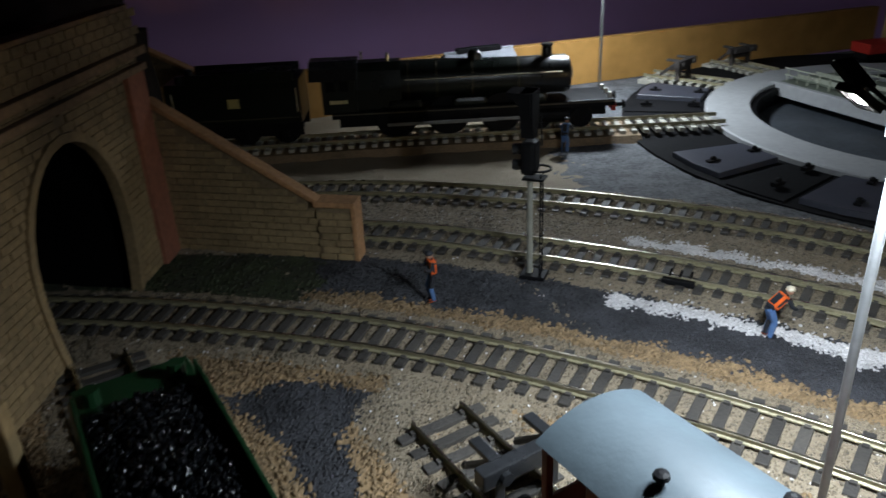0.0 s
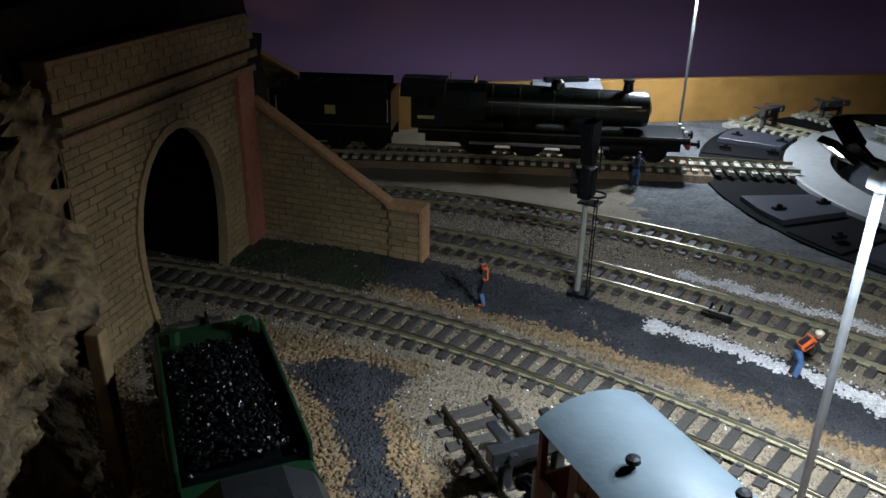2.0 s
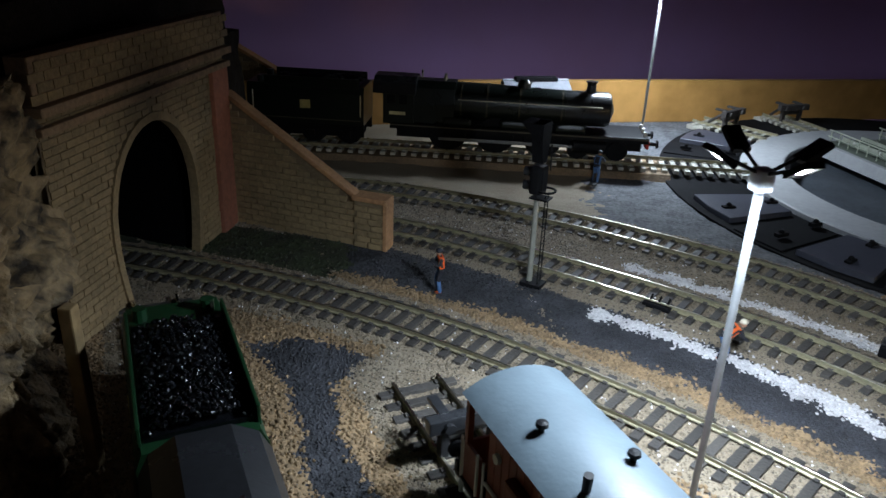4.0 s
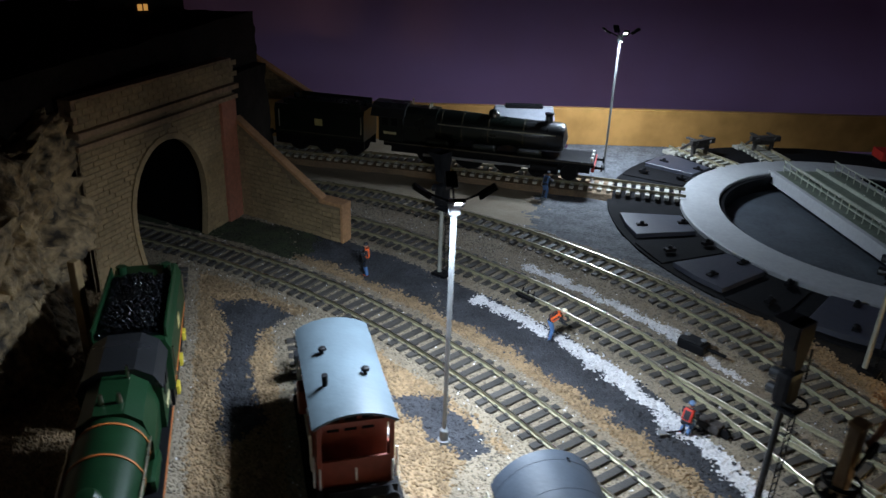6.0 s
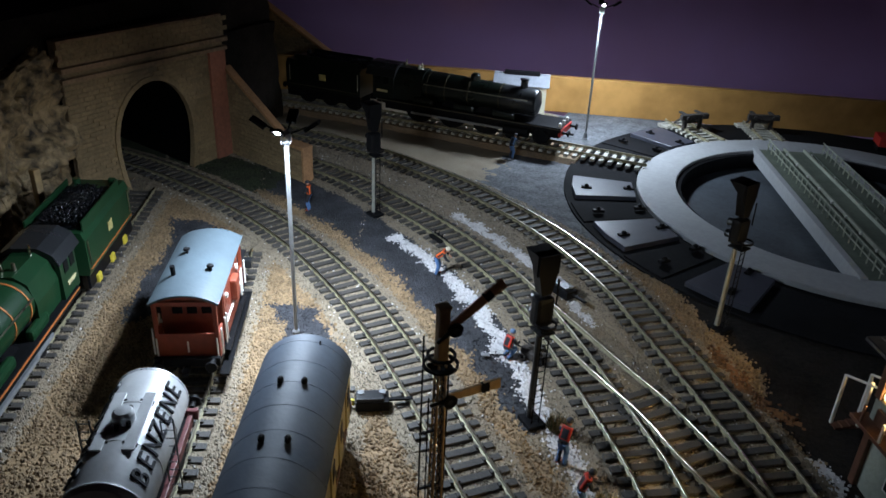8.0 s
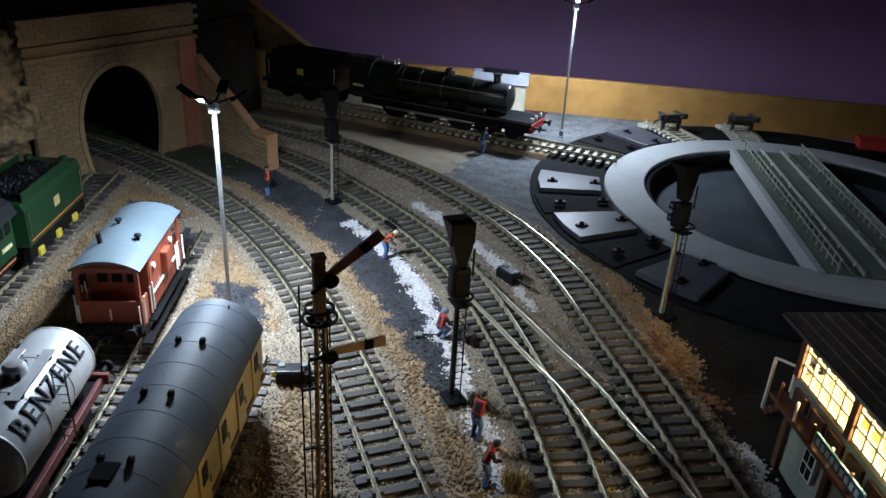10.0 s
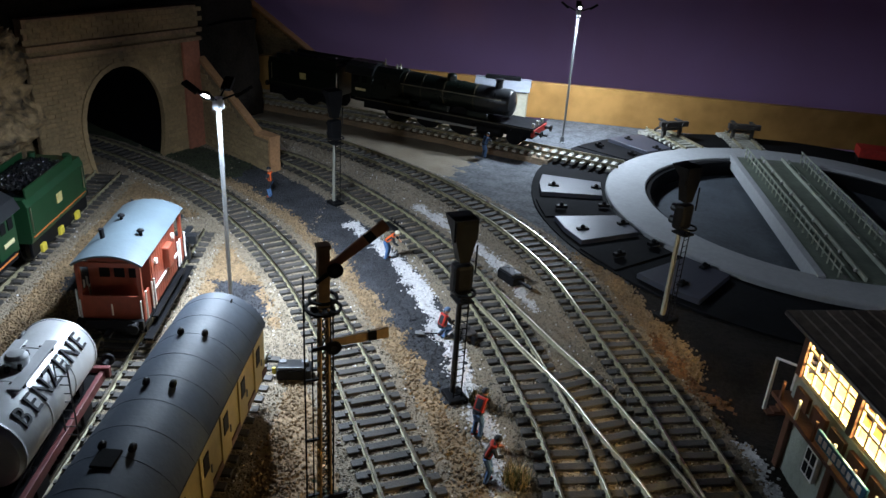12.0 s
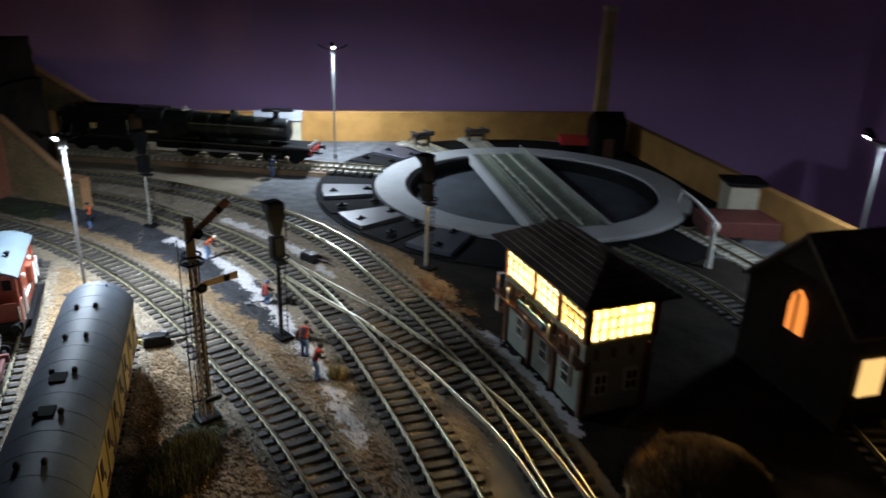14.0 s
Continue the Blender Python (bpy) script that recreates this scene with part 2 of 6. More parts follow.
LINE_1 = curve([(-0.33, 0.145), (-0.27, 0.146), (-0.212, 0.139), (-0.157, 0.126), (-0.107, 0.110), (-0.062, 0.0895), (-0.024, 0.068), (0.016, 0.041), (0.066, 0.000), (0.116, -0.046), (0.160, -0.0895), (0.198, -0.1345), (0.25, -0.20), (0.30, -0.28)])
LINE_2 = curve([(-0.33, 0.215), (-0.22, 0.219), (-0.113, 0.2045), (-0.042, 0.177), (0.023, 0.143), (0.075, 0.107), (0.110, 0.072), (0.140, 0.0375), (0.173, -0.003), (0.1905, -0.0285), (0.235, -0.10), (0.275, -0.18), (0.31, -0.27)])
LINE_3 = curve([(-0.33, 0.262), (-0.24, 0.269), (-0.13, 0.265), (-0.037, 0.240), (0.024, 0.213), (0.080, 0.179), (0.128, 0.137), (0.163, 0.095), (0.2045, 0.042), (0.232, 0.003), (0.262, -0.045), (0.295, -0.115), (0.33, -0.20), (0.36, -0.28)])
CROSS = curve([(0.080, 0.1025), (0.102, 0.0845), (0.124, 0.067), (0.1485, 0.0475), (0.1745, 0.0275), (0.196, 0.0065), (0.219, -0.0155), (0.247, -0.048), (0.275, -0.085), (0.305, -0.14)])
LOCO_LINE = curve([(-0.205, 0.104), (-0.1885, 0.0754), (-0.1395, -0.0116), (-0.0905, -0.0986), (-0.04, -0.19), (0.0, -0.27)])
VAN_LINE = curve([(-0.086, 0.061), (-0.0335, -0.030), (0.005, -0.098), (0.035, -0.155), (0.085, -0.25)])
COACH_LINE = curve([(0.0330, -0.0260), (0.0475, -0.0575), (0.0893, -0.1483), (0.139, -0.256)])
SHED_LINE = curve([(-0.33, 0.336), (-0.13, 0.347), (0.0, 0.3475), (0.107, 0.347)])

# ---- ground ----
RAIL_Z = 0.0045
ALL_LINES = [LINE_1, LINE_2, LINE_3, CROSS, LOCO_LINE, VAN_LINE, COACH_LINE, SHED_LINE]


FX0, FY0, FSTEP, FNX, FNY = -0.40, -0.34, 0.004, 220, 210
FIELDS = {}


def field(line):
    """Signed distances from a line on a coarse plan grid, positive on its left."""
    key = id(line)
    if key not in FIELDS:
        gx, gy = np.meshgrid(FX0 + FSTEP * np.arange(FNX), FY0 + FSTEP * np.arange(FNY), indexing="ij")
        pts = np.c_[gx.ravel(), gy.ravel()]
        best, out = np.full(len(pts), 9.0), np.full(len(pts), 9.0)
        drc, nrm = heading(line)
        ends = (0, (len(line) - 1) // 4 * 4)
        for k in range(0, len(line), 4):
            v = pts - line[k]
            d = v[:, 0] ** 2 + v[:, 1] ** 2
            near = d < best
            best[near] = d[near]
            v = v[near]
            side = v @ nrm[k]
            past = np.maximum(np.abs(v @ drc[k]) - 0.005, 0) if k in ends else 0.0
            out[near] = np.where(side < 0, -1, 1) * np.hypot(side, past)
        FIELDS[key] = out.reshape(FNX, FNY)
    return FIELDS[key]


def gap_to(line, pts, signed=False):
    """The distance of plan points from a line, positive on its left."""
    f = field(line)
    u = np.clip((pts[:, 0] - FX0) / FSTEP, 0, FNX - 1.001)
    v = np.clip((pts[:, 1] - FY0) / FSTEP, 0, FNY - 1.001)
    i, j = u.astype(int), v.astype(int)
    u, v = u - i, v - j
    out = (f[i, j] * (1 - u) + f[i + 1, j] * u) * (1 - v) + (f[i, j + 1] * (1 - u) + f[i + 1, j + 1] * u) * v
    return out if signed else np.abs(out)


TABLE = np.random.default_rng(3).uniform(-1, 1, (256, 256))


def wobble(pts, scale, amount, seed=0.0):
    """Smooth value noise over the plan."""
    p = pts * scale * 1.6 + seed * 17.3 + 900
    i = np.floor(p).astype(int)
    f = p - i
    f = f * f * (3 - 2 * f)
    a, b = i[:, 0] % 256, i[:, 1] % 256
    c, d = (a + 1) % 256, (b + 1) % 256
    return amount * ((TABLE[a, b] * (1 - f[:, 0]) + TABLE[c, b] * f[:, 0]) * (1 - f[:, 1]) + (TABLE[a, d] * (1 - f[:, 0]) + TABLE[c, d] * f[:, 0]) * f[:, 1])


def in_poly(pts, poly):
    inside = np.zeros(len(pts), bool)
    p = np.array(poly)
    for a, b in zip(p, np.roll(p, -1, 0)):
        cross = (a[1] > pts[:, 1]) != (b[1] > pts[:, 1])
        with np.errstate(divide="ignore", invalid="ignore"):
            xs = (b[0] - a[0]) * (pts[:, 1] - a[1]) / (b[1] - a[1]) + a[0]
        inside ^= cross & (pts[:, 0] < xs)
    return inside


LEFT_PATH = [(-0.158, 0.080), (-0.128, 0.089), (-0.092, 0.070), (-0.114, 0.060), (-0.108, 0.033), (-0.095, 0.012), (-0.072, -0.016), (-0.090, -0.03), (-0.116, 0.016), (-0.130, 0.052)]
LAMP_PATCH = [(-0.033, 0.024), (-0.010, 0.029), (0.020, 0.010), (0.026, -0.012), (0.006, -0.010), (-0.016, 0.008)]
TT = Vector((0.2555, 0.338))


def zones(pts):
    """Kind of ground: 0 fine ballast, 1 tan gravel, 2 cinder, 3 white gravel, 4 grey ash, 5 dark earth, 6 grass, 7 rusty grass."""
    x, y = pts.T
    w = wobble(pts, 90, 0.0035) + wobble(pts, 320, 0.0022, 5.0)
    d1, d2, d3 = (gap_to(l, pts, True) for l in (LINE_1, LINE_2, LINE_3))
    z = np.full(len(pts), 1)
    z[(d3 > 0.016)] = 4
    z[(d3 > 0.016) & (x < -0.005 + 3 * w)] = 0
    tt = np.hypot(x - TT.x, y - TT.y)
    z[(d3 > 0.017) & (x > 0.165) & (y < 0.19)] = 5
    z[(d3 > 0.017 + w) & (d3 < 0.034 + w) & (x > 0.10) & (y < 0.17)] = 1
    z[(d1 > 0) & (d3 < 0.016)] = 0
    z[(d1 > 0.030 + w) & (d2 < -0.022) & (x < 0.128 + w)] = 2
    z[(d1 > 0.018 + w) & (d1 < 0.031 + w) & (d2 < -0.020 + w)] = 1
    z[(d2 < -0.0235 + w) & (d2 > -0.034 + w) & (d1 > 0.020) & (x > -0.018 + w) & (x < 0.20 + w)] = 3
    z[(d2 > 0.022 + w) & (d2 < 0.030 + w) & (d3 < -0.019) & (x > 0.005 + w) & (x < 0.130 + w)] = 3
    z[(d1 > 0.02) & (d1 < 0.062 + w) & (x < -0.135 - w)] = 6
    z[in_poly(pts + np.c_[w, -w], LEFT_PATH) | in_poly(pts + np.c_[w, w], LAMP_PATCH)] = 2
    z[(x > 0.11 + w) & (x < 0.135) & (y < -0.075 + w) & (d1 < -0.018)] = 6
    for gap, half in ((np.abs(d1), 0.0218), (np.abs(d2), 0.0225), (np.abs(d3), 0.0205), *((gap_to(l, pts), 0.0222) for l in (LOCO_LINE, VAN_LINE, COACH_LINE))):
        z[gap < half + 0.3 * w] = 0
    z[(x > 0.22) & (y < 0.15) & (d3 > 0.022)] = 5
    z[(d3 > 0.0185 + w) & (d3 < 0.028 + 1.3 * w) & (y > 0.052 - w) & (y < 0.094 + w)] = 7
    z[(d3 > 0.020 + w) & (d3 < 0.0265 + w) & (y > -0.07) & (y < 0.030 + w)] = 3
    return z


def heights(pts):
    near = np.min([gap_to(l, pts) for l in ALL_LINES[:7]], axis=0)
    s = np.clip((0.0235 - near) / 0.007, 0, 1)
    return 0.0009 * s * s * (3 - 2 * s) + wobble(pts, 60, 0.0005) + wobble(pts, 500, 0.0003, 2.0)


def mesh_thing(name, verts, faces, mats, index=None, smooth=False):
    verts, faces = np.asarray(verts, np.float32), np.asarray(faces, np.int32)
    me = bpy.data.meshes.new(name)
    me.vertices.add(len(verts)), me.loops.add(faces.size), me.polygons.add(len(faces))
    me.vertices.foreach_set("co", verts.ravel())
    me.loops.foreach_set("vertex_index", faces.ravel())
    me.polygons.foreach_set("loop_start", np.arange(len(faces), dtype=np.int32) * 4)
    for m in mats:
        me.materials.append(m)
    if index is not None:
        me.polygons.foreach_set("material_index", np.asarray(index, dtype=np.int32))
    if smooth:
        me.polygons.foreach_set("use_smooth", np.ones(len(me.polygons), dtype=bool))
    me.update(calc_edges=True)
    return new(name, me)


def sheet(x0, x1, y0, y1, step):
    xs, ys = np.arange(x0, x1 + 1e-6, step), np.arange(y0, y1 + 1e-6, step)
    gx, gy = np.meshgrid(xs, ys, indexing="ij")
    pts = np.c_[gx.ravel(), gy.ravel()]
    n = len(ys)
    i = np.arange(len(xs) - 1)[:, None] * n + np.arange(n - 1)[None]
    return pts, np.stack([i, i + n, i + n + 1, i + 1], -1).reshape(-1, 4)


pts, quads = sheet(-0.36, 0.44, -0.30, 0.46, 0.0017)
mid = pts[quads].mean(1)
off_pit = (np.hypot(mid[:, 0] - TT.x, mid[:, 1] - TT.y) > 0.128) & ((mid[:, 1] - 0.388) - 0.303 * (mid[:, 0] + 0.30) < 0) & (mid[:, 1] < 0.572 - 2.508 * (mid[:, 0] - 0.338))
ground = mesh_thing("ground", np.c_[pts, heights(pts)], quads[off_pit], [M_FINE, M_TAN, M_CINDER, M_WHITE, M_ASH, M_DARK, M_GRASS, M_RUST], zones(mid)[off_pit], True)
tagged(ground, "model railway ground of ballast, tan gravel and black cinder", "ground", kind="structure")

bm = B()
for x0, x1, y0, y1 in ((-1.2, -0.36, -1.2, 0.11), (-0.36, 0.44, -1.2, -0.30)):
    box(bm, (x0 + x1) / 2, (y0 + y1) / 2, -0.0065, x1 - x0, y1 - y0, 0.012)
extrude(bm, [(0.44, -1.2), (1.04, -1.19), (0.518, 0.120), (0.44, 0.316)], -0.0125, -0.0005, "z")
extrude(bm, [(0.381, 0.461), (0.338, 0.569), (0.18, 0.528), (0.0, 0.476), (0.0, 0.461)], -0.0125, -0.0005, "z")
extrude(bm, [(-1.2, 0.11), (-0.36, 0.11), (-0.36, 0.37), (-1.2, 0.12)], -0.0125, -0.0005, "z")
board = part("baseboard_floor", bm, M_ASH, None)
tagged(board, "grey painted baseboard of the model railway", "baseboard", kind="structure")


def stones(name, label, kind_no, size, count, material, lift=0.0, seed=0):
    """Loose chips, strewn where that kind of ground lies."""
    rng = np.random.default_rng(kind_no + seed)
    p = np.c_[rng.uniform(-0.23, 0.26, count), rng.uniform(-0.20, 0.25, count)]
    p = p[zones(p + rng.normal(0, 0.0017, p.shape)) == kind_no]
    if kind_no:
        p = p[np.min([gap_to(l, p) for l in (LINE_1, LINE_2, LINE_3)], axis=0) > 0.0185]
    z = heights(p)
    cube = np.array([(-1, -1, -1), (1, -1, -1), (1, 1, -1), (-1, 1, -1), (-0.6, -0.7, 0.8), (0.7, -0.6, 1), (0.6, 0.7, 0.7), (-0.7, 0.6, 0.9)])
    f = np.array([(0, 1, 5, 4), (1, 2, 6, 5), (2, 3, 7, 6), (3, 0, 4, 7), (4, 5, 6, 7)])
    n = len(p)
    s = size * rng.uniform(0.5, 1.25, (n, 1, 1)) * rng.uniform(0.7, 1.2, (n, 1, 3))
    v = (cube[None] + rng.normal(0, 0.16, (n, 8, 3))) * s
    a, t = rng.uniform(0, 6.28, n), rng.normal(0, 0.5, n)
    ca, sa, ct, st = np.cos(a)[:, None], np.sin(a)[:, None], np.cos(t)[:, None], np.sin(t)[:, None]
    x, y, w = v[..., 0], v[..., 1] * ct - v[..., 2] * st, v[..., 1] * st + v[..., 2] * ct
    v = np.stack([x * ca - y * sa, x * sa + y * ca, w], -1)
    v += np.c_[p, z + 0.25 * size + lift][:, None]
    faces = (np.arange(n)[:, None, None] * 8 + f[None]).reshape(-1, 4)
    ob = mesh_thing(name, v.reshape(-1, 3), faces, [material])
    return tagged(ob, label, "gravel", kind="stuff")


stones("tan_gravel", "loose coarse tan gravel beside the tracks", 1, 0.00062, 170000, M_TAN)
stones("ballast_grains", "fine brown ballast grains between the sleepers", 0, 0.00036, 200000, M_GRAIN)
# White chips give the ballast its glints by colour.
stones("pale_grit", "sparse white chips standing in for glints among the ballast", 0, 0.00028, 4200, M_WHITE, 0.0003, 40)
stones("black_cinder", "black cinder strewn as a path between tracks", 2, 0.00045, 130000, M_CINDER)
stones("white_gravel", "strip of fresh white gravel along the track", 3, 0.0005, 150000, M_WHITE)
stones("grass_tufts", "short dark green scatter grass by the wall", 6, 0.0006, 60000, M_GRASS)

stones("rusty_grass", "rusty orange dry scatter grass beside the outer line", 7, 0.0007, 60000, M_RUST)


# ---- tracks ----
def sweep(bm, line, section, z, mats=None):
    """Pulls a cross-section (across, up) along a plan line."""
    nrm = heading(line)[1]
    rows = [[bm.verts.new((*(p + n * a), z + h)) for a, h in section] for p, n in zip(line, nrm)]
    for r, q in zip(rows, rows[1:]):
        for k in range(len(section)):
            j = (k + 1) % len(section)
            face = bm.faces.new((r[k], r[j], q[j], q[k]))
            if mats:
                face.material_index = mats[k]
    bm.faces.new(rows[0]), bm.faces.new(rows[-1][::-1])
    return bm


RAIL = [(-0.0009, -0.0024), (-0.0009, -0.0020), (-0.0003, -0.0016), (-0.0003, -0.0008), (-0.0005, -0.0006), (-0.0005, -0.0001), (-0.0004, 0.0), (0.0004, 0.0), (0.0005, -0.0001), (0.0005, -0.0006), (0.0003, -0.0008), (0.0003, -0.0016), (0.0009, -0.0020), (0.0009, -0.0024)]
RAIL_MATS = [0] * 5 + [1, 1, 1] + [0] * 6
HALF = 0.00872


def sleeper_mesh(name, length, material):
    bm = B()
    box(bm, 0, 0, 0.0006, 0.0036, length, 0.0024, 0.0003)
    for s in (-1, 1):
        for o in (-0.0014, 0.0014):
            box(bm, 0, s * HALF + o, 0.0021, 0.0020, 0.0014, 0.0010)
    me = bpy.data.meshes.new(name)
    bm.to_mesh(me)
    bm.free()
    me.materials.append(material)
    return me


SLEEPER = sleeper_mesh("sleeper", 0.030, M_SLEEPER)
PALE = sleeper_mesh("sleeper", 0.030, M_CONC)


def track(label, line, pitch=0.0075, me=SLEEPER, z=RAIL_Z, skip=None, rails=(-1, 1), group="tracks"):
    t = thing("railway_track", label, "track", group=group)
    for s in rails:
        part("rail", sweep(B(), beside(line, s * HALF), RAIL, z, RAIL_MATS), [M_RAIL, M_RAILTOP], t)
    d = heading(line)[0]
    far = np.r_[0, np.cumsum(np.linalg.norm(np.diff(line, axis=0), axis=1))]
    rng = random.Random(len(line))
    for s in np.arange(0.003, far[-1], pitch):
        p = [np.interp(s, far, line[:, k]) for k in (0, 1)]
        if skip and skip(*p):
            continue
        a = math.degrees(math.atan2(np.interp(s, far, d[:, 1]), np.interp(s, far, d[:, 0])))
        piece("sleeper", me, t, pose(p[0], p[1], z - 0.0041 + rng.uniform(-0.0001, 0.0001), 0, 0, a + rng.uniform(-1.2, 1.2)))
    return t


on_two = lambda x, y: bool(gap_to(LINE_2, np.array([(x, y)]))[0] < 0.016)
on_three = lambda x, y: bool(gap_to(LINE_3, np.array([(x, y)]))[0] < 0.016)
track("running line of dull brass rails on dark sleepers leaving the tunnel", LINE_1)
track("middle running line with dull rails on dark sleepers", LINE_2)
track("outer running line curving past the turntable, rail tops shining", LINE_3)
track("crossover turnout rails linking two running lines", CROSS, skip=lambda x, y: on_two(x, y) or on_three(x, y), z=RAIL_Z + 0.0001)
track("siding under the green locomotive, dark sleepers in ballast", LOCO_LINE)
track("siding under the brake van and tank wagon", VAN_LINE)
track("siding under the parcels van", COACH_LINE)
track("shed road with pale sleepers leading to the turntable", SHED_LINE, me=PALE, z=RAIL_Z + 0.004)
bed = part("shed_trackbed", sweep(B(), SHED_LINE[:int(len(SHED_LINE) * 0.875)], [(-0.0225, -0.001), (-0.0185, 0.0040), (0.0185, 0.0040), (0.0225, -0.001)], 0.0), mat("tan_bed", (0.25, 0.17, 0.10), 0.85, 0, 0.4, 700, 0.8, 1200, 40, (0.16, 0.115, 0.07)), None)
tagged(bed, "raised tan track bed under the shed road", "track bed", kind="structure")

# ---- tunnel, walls, hill ----
U = Vector((0.0928, 0.9957, 0))
PORTAL = Matrix.Translation((-0.217, 0.085, 0)) @ Matrix(((U.x, -U.y, 0, 0), (U.y, U.x, 0, 0), (0, 0, 1, 0), (0, 0, 0, 1)))


def arch_outline(half, spring, rise, foot=-0.004, n=14):
    """Half-width, springing height and rise of an opening, from its left foot round to its right."""
    low = [(half * (1 - 0.16 * (k / 5) ** 2), spring + (foot - spring) * k / 5) for k in range(5, 0, -1)]
    return [(-x, z) for x, z in low] + [(-half * math.cos(math.pi * k / n), spring + rise * math.sin(math.pi * k / n)) for k in range(n + 1)] + low[::-1]


def tunnel_portal():
    """Local axes: x along the face, y into the hill, z up."""
    t = thing("tunnel_portal", "buff brick tunnel portal with arched mouth and stone string courses", "tunnel portal", PORTAL, kind="structure")
    mid, half = 0.0475, 0.0330
    ring = arch_outline(half, 0.034, 0.040)
    bm = B()
    outer = [(-0.020, -0.004), (-0.020, 0.092)] + [(-0.020 + 0.138 * k / 16, 0.092) for k in range(1, 16)] + [(0.118, 0.092), (0.118, -0.004)]
    hole = [(mid + x, z) for x, z in ring]
    for y in (0.0, 0.003):
        o = [bm.verts.new((x, y, z)) for x, z in outer]
        h = [bm.verts.new((x, y, z)) for x, z in hole]
        # the face, as a fan between the opening and the outline
        k = j = 0
        while k < len(o) - 1 or j < len(h) - 1:
            if j == len(h) - 1 or (k < len(o) - 1 and (k + 1) / (len(o) - 1) <= (j + 1) / (len(h) - 1)):
                bm.faces.new((o[k], o[k + 1], h[j])), (k := k + 1)
            else:
                bm.faces.new((o[k], h[j + 1], h[j])), (j := j + 1)
    bmesh.ops.recalc_face_normals(bm, faces=bm.faces)
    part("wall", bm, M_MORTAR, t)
    bm = B()
    rng = random.Random(4)
    h, l = 0.0030, 0.0082
    for r in range(30):
        z = 0.0005 + r * 0.00305
        x = -0.019 - (l / 2 if r % 2 else 0)
        while x < 0.117:
            x1 = min(x + l - 0.0003, 0.1175)
            x0 = max(x, -0.0195)
            zm = z + h / 2
            hw = (half + 0.0035) * (1 - 0.16 * ((0.034 - zm) / 0.038) ** 2) if zm < 0.034 else (half + 0.0035) * math.sqrt(max(0, 1 - ((zm - 0.034) / 0.0435) ** 2))
            clear = x1 < mid - hw or x0 > mid + hw
            if not clear and x0 < mid - hw < x1:
                x1, clear = mid - hw, True
            elif not clear and x0 < mid + hw < x1:
                x0, clear = mid + hw, True
            if clear and x1 - x0 > 0.001:
                p = rng.uniform(0.0004, 0.0008)
                box(bm, (x0 + x1) / 2, -p / 2, zm, x1 - x0, p, h - 0.0003)
            x += l
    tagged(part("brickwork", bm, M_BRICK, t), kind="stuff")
    bm = B()
    ring2 = arch_outline(half + 0.0035, 0.034, 0.0435)
    for (a, b), (c, d) in zip(zip(ring, ring[1:]), zip(ring2, ring2[1:])):
        q = [(a, -0.0016), (b, -0.0016), (d, -0.0016), (c, -0.0016), (a, 0.0028), (b, 0.0028), (d, 0.0028), (c, 0.0028)]
        v = [bm.verts.new((mid + p[0], y, p[1])) for p, y in q]
        for f in ((0, 1, 2, 3), (4, 5, 1, 0), (7, 6, 5, 4), (3, 2, 6, 7)):
            bm.faces.new([v[k] for k in f])
    bmesh.ops.recalc_face_normals(bm, faces=bm.faces)
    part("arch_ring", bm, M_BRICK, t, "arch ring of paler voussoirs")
    # pilasters, courses and parapet
    bm = B()
    box(bm, 0.110, -0.0012, 0.042, 0.016, 0.0035, 0.092, 0.0005)
    part("pilaster", bm, M_REDSTONE, t, "reddish corner pilaster")
    for z, hgt, proud in ((0.0865, 0.003, 0.0028), (0.0935, 0.0035, 0.0040)):
        bm = B()
        box(bm, 0.049, 0.004 - proud / 2, z, 0.142, 0.010 + proud, hgt, 0.0006)
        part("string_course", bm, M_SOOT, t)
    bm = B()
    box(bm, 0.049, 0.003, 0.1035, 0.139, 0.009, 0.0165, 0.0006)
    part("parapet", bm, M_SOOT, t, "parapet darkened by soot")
    bm = B()
    for r in range(4):
        for k in range(17):
            box(bm, -0.018 + 0.0083 * (k + 0.5 * (r % 2)), -0.0017, 0.0975 + 0.0036 * r, 0.0079, 0.0005, 0.0032)
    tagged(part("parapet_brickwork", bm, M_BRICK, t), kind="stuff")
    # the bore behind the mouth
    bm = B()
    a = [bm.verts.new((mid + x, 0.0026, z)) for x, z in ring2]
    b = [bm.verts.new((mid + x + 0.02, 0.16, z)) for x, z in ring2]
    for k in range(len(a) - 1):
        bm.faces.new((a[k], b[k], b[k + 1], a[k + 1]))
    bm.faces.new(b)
    part("bore", bm, M_BORE, t, "tunnel lining with the bore's shade put into its near-black colour")
    return t


tunnel_portal()


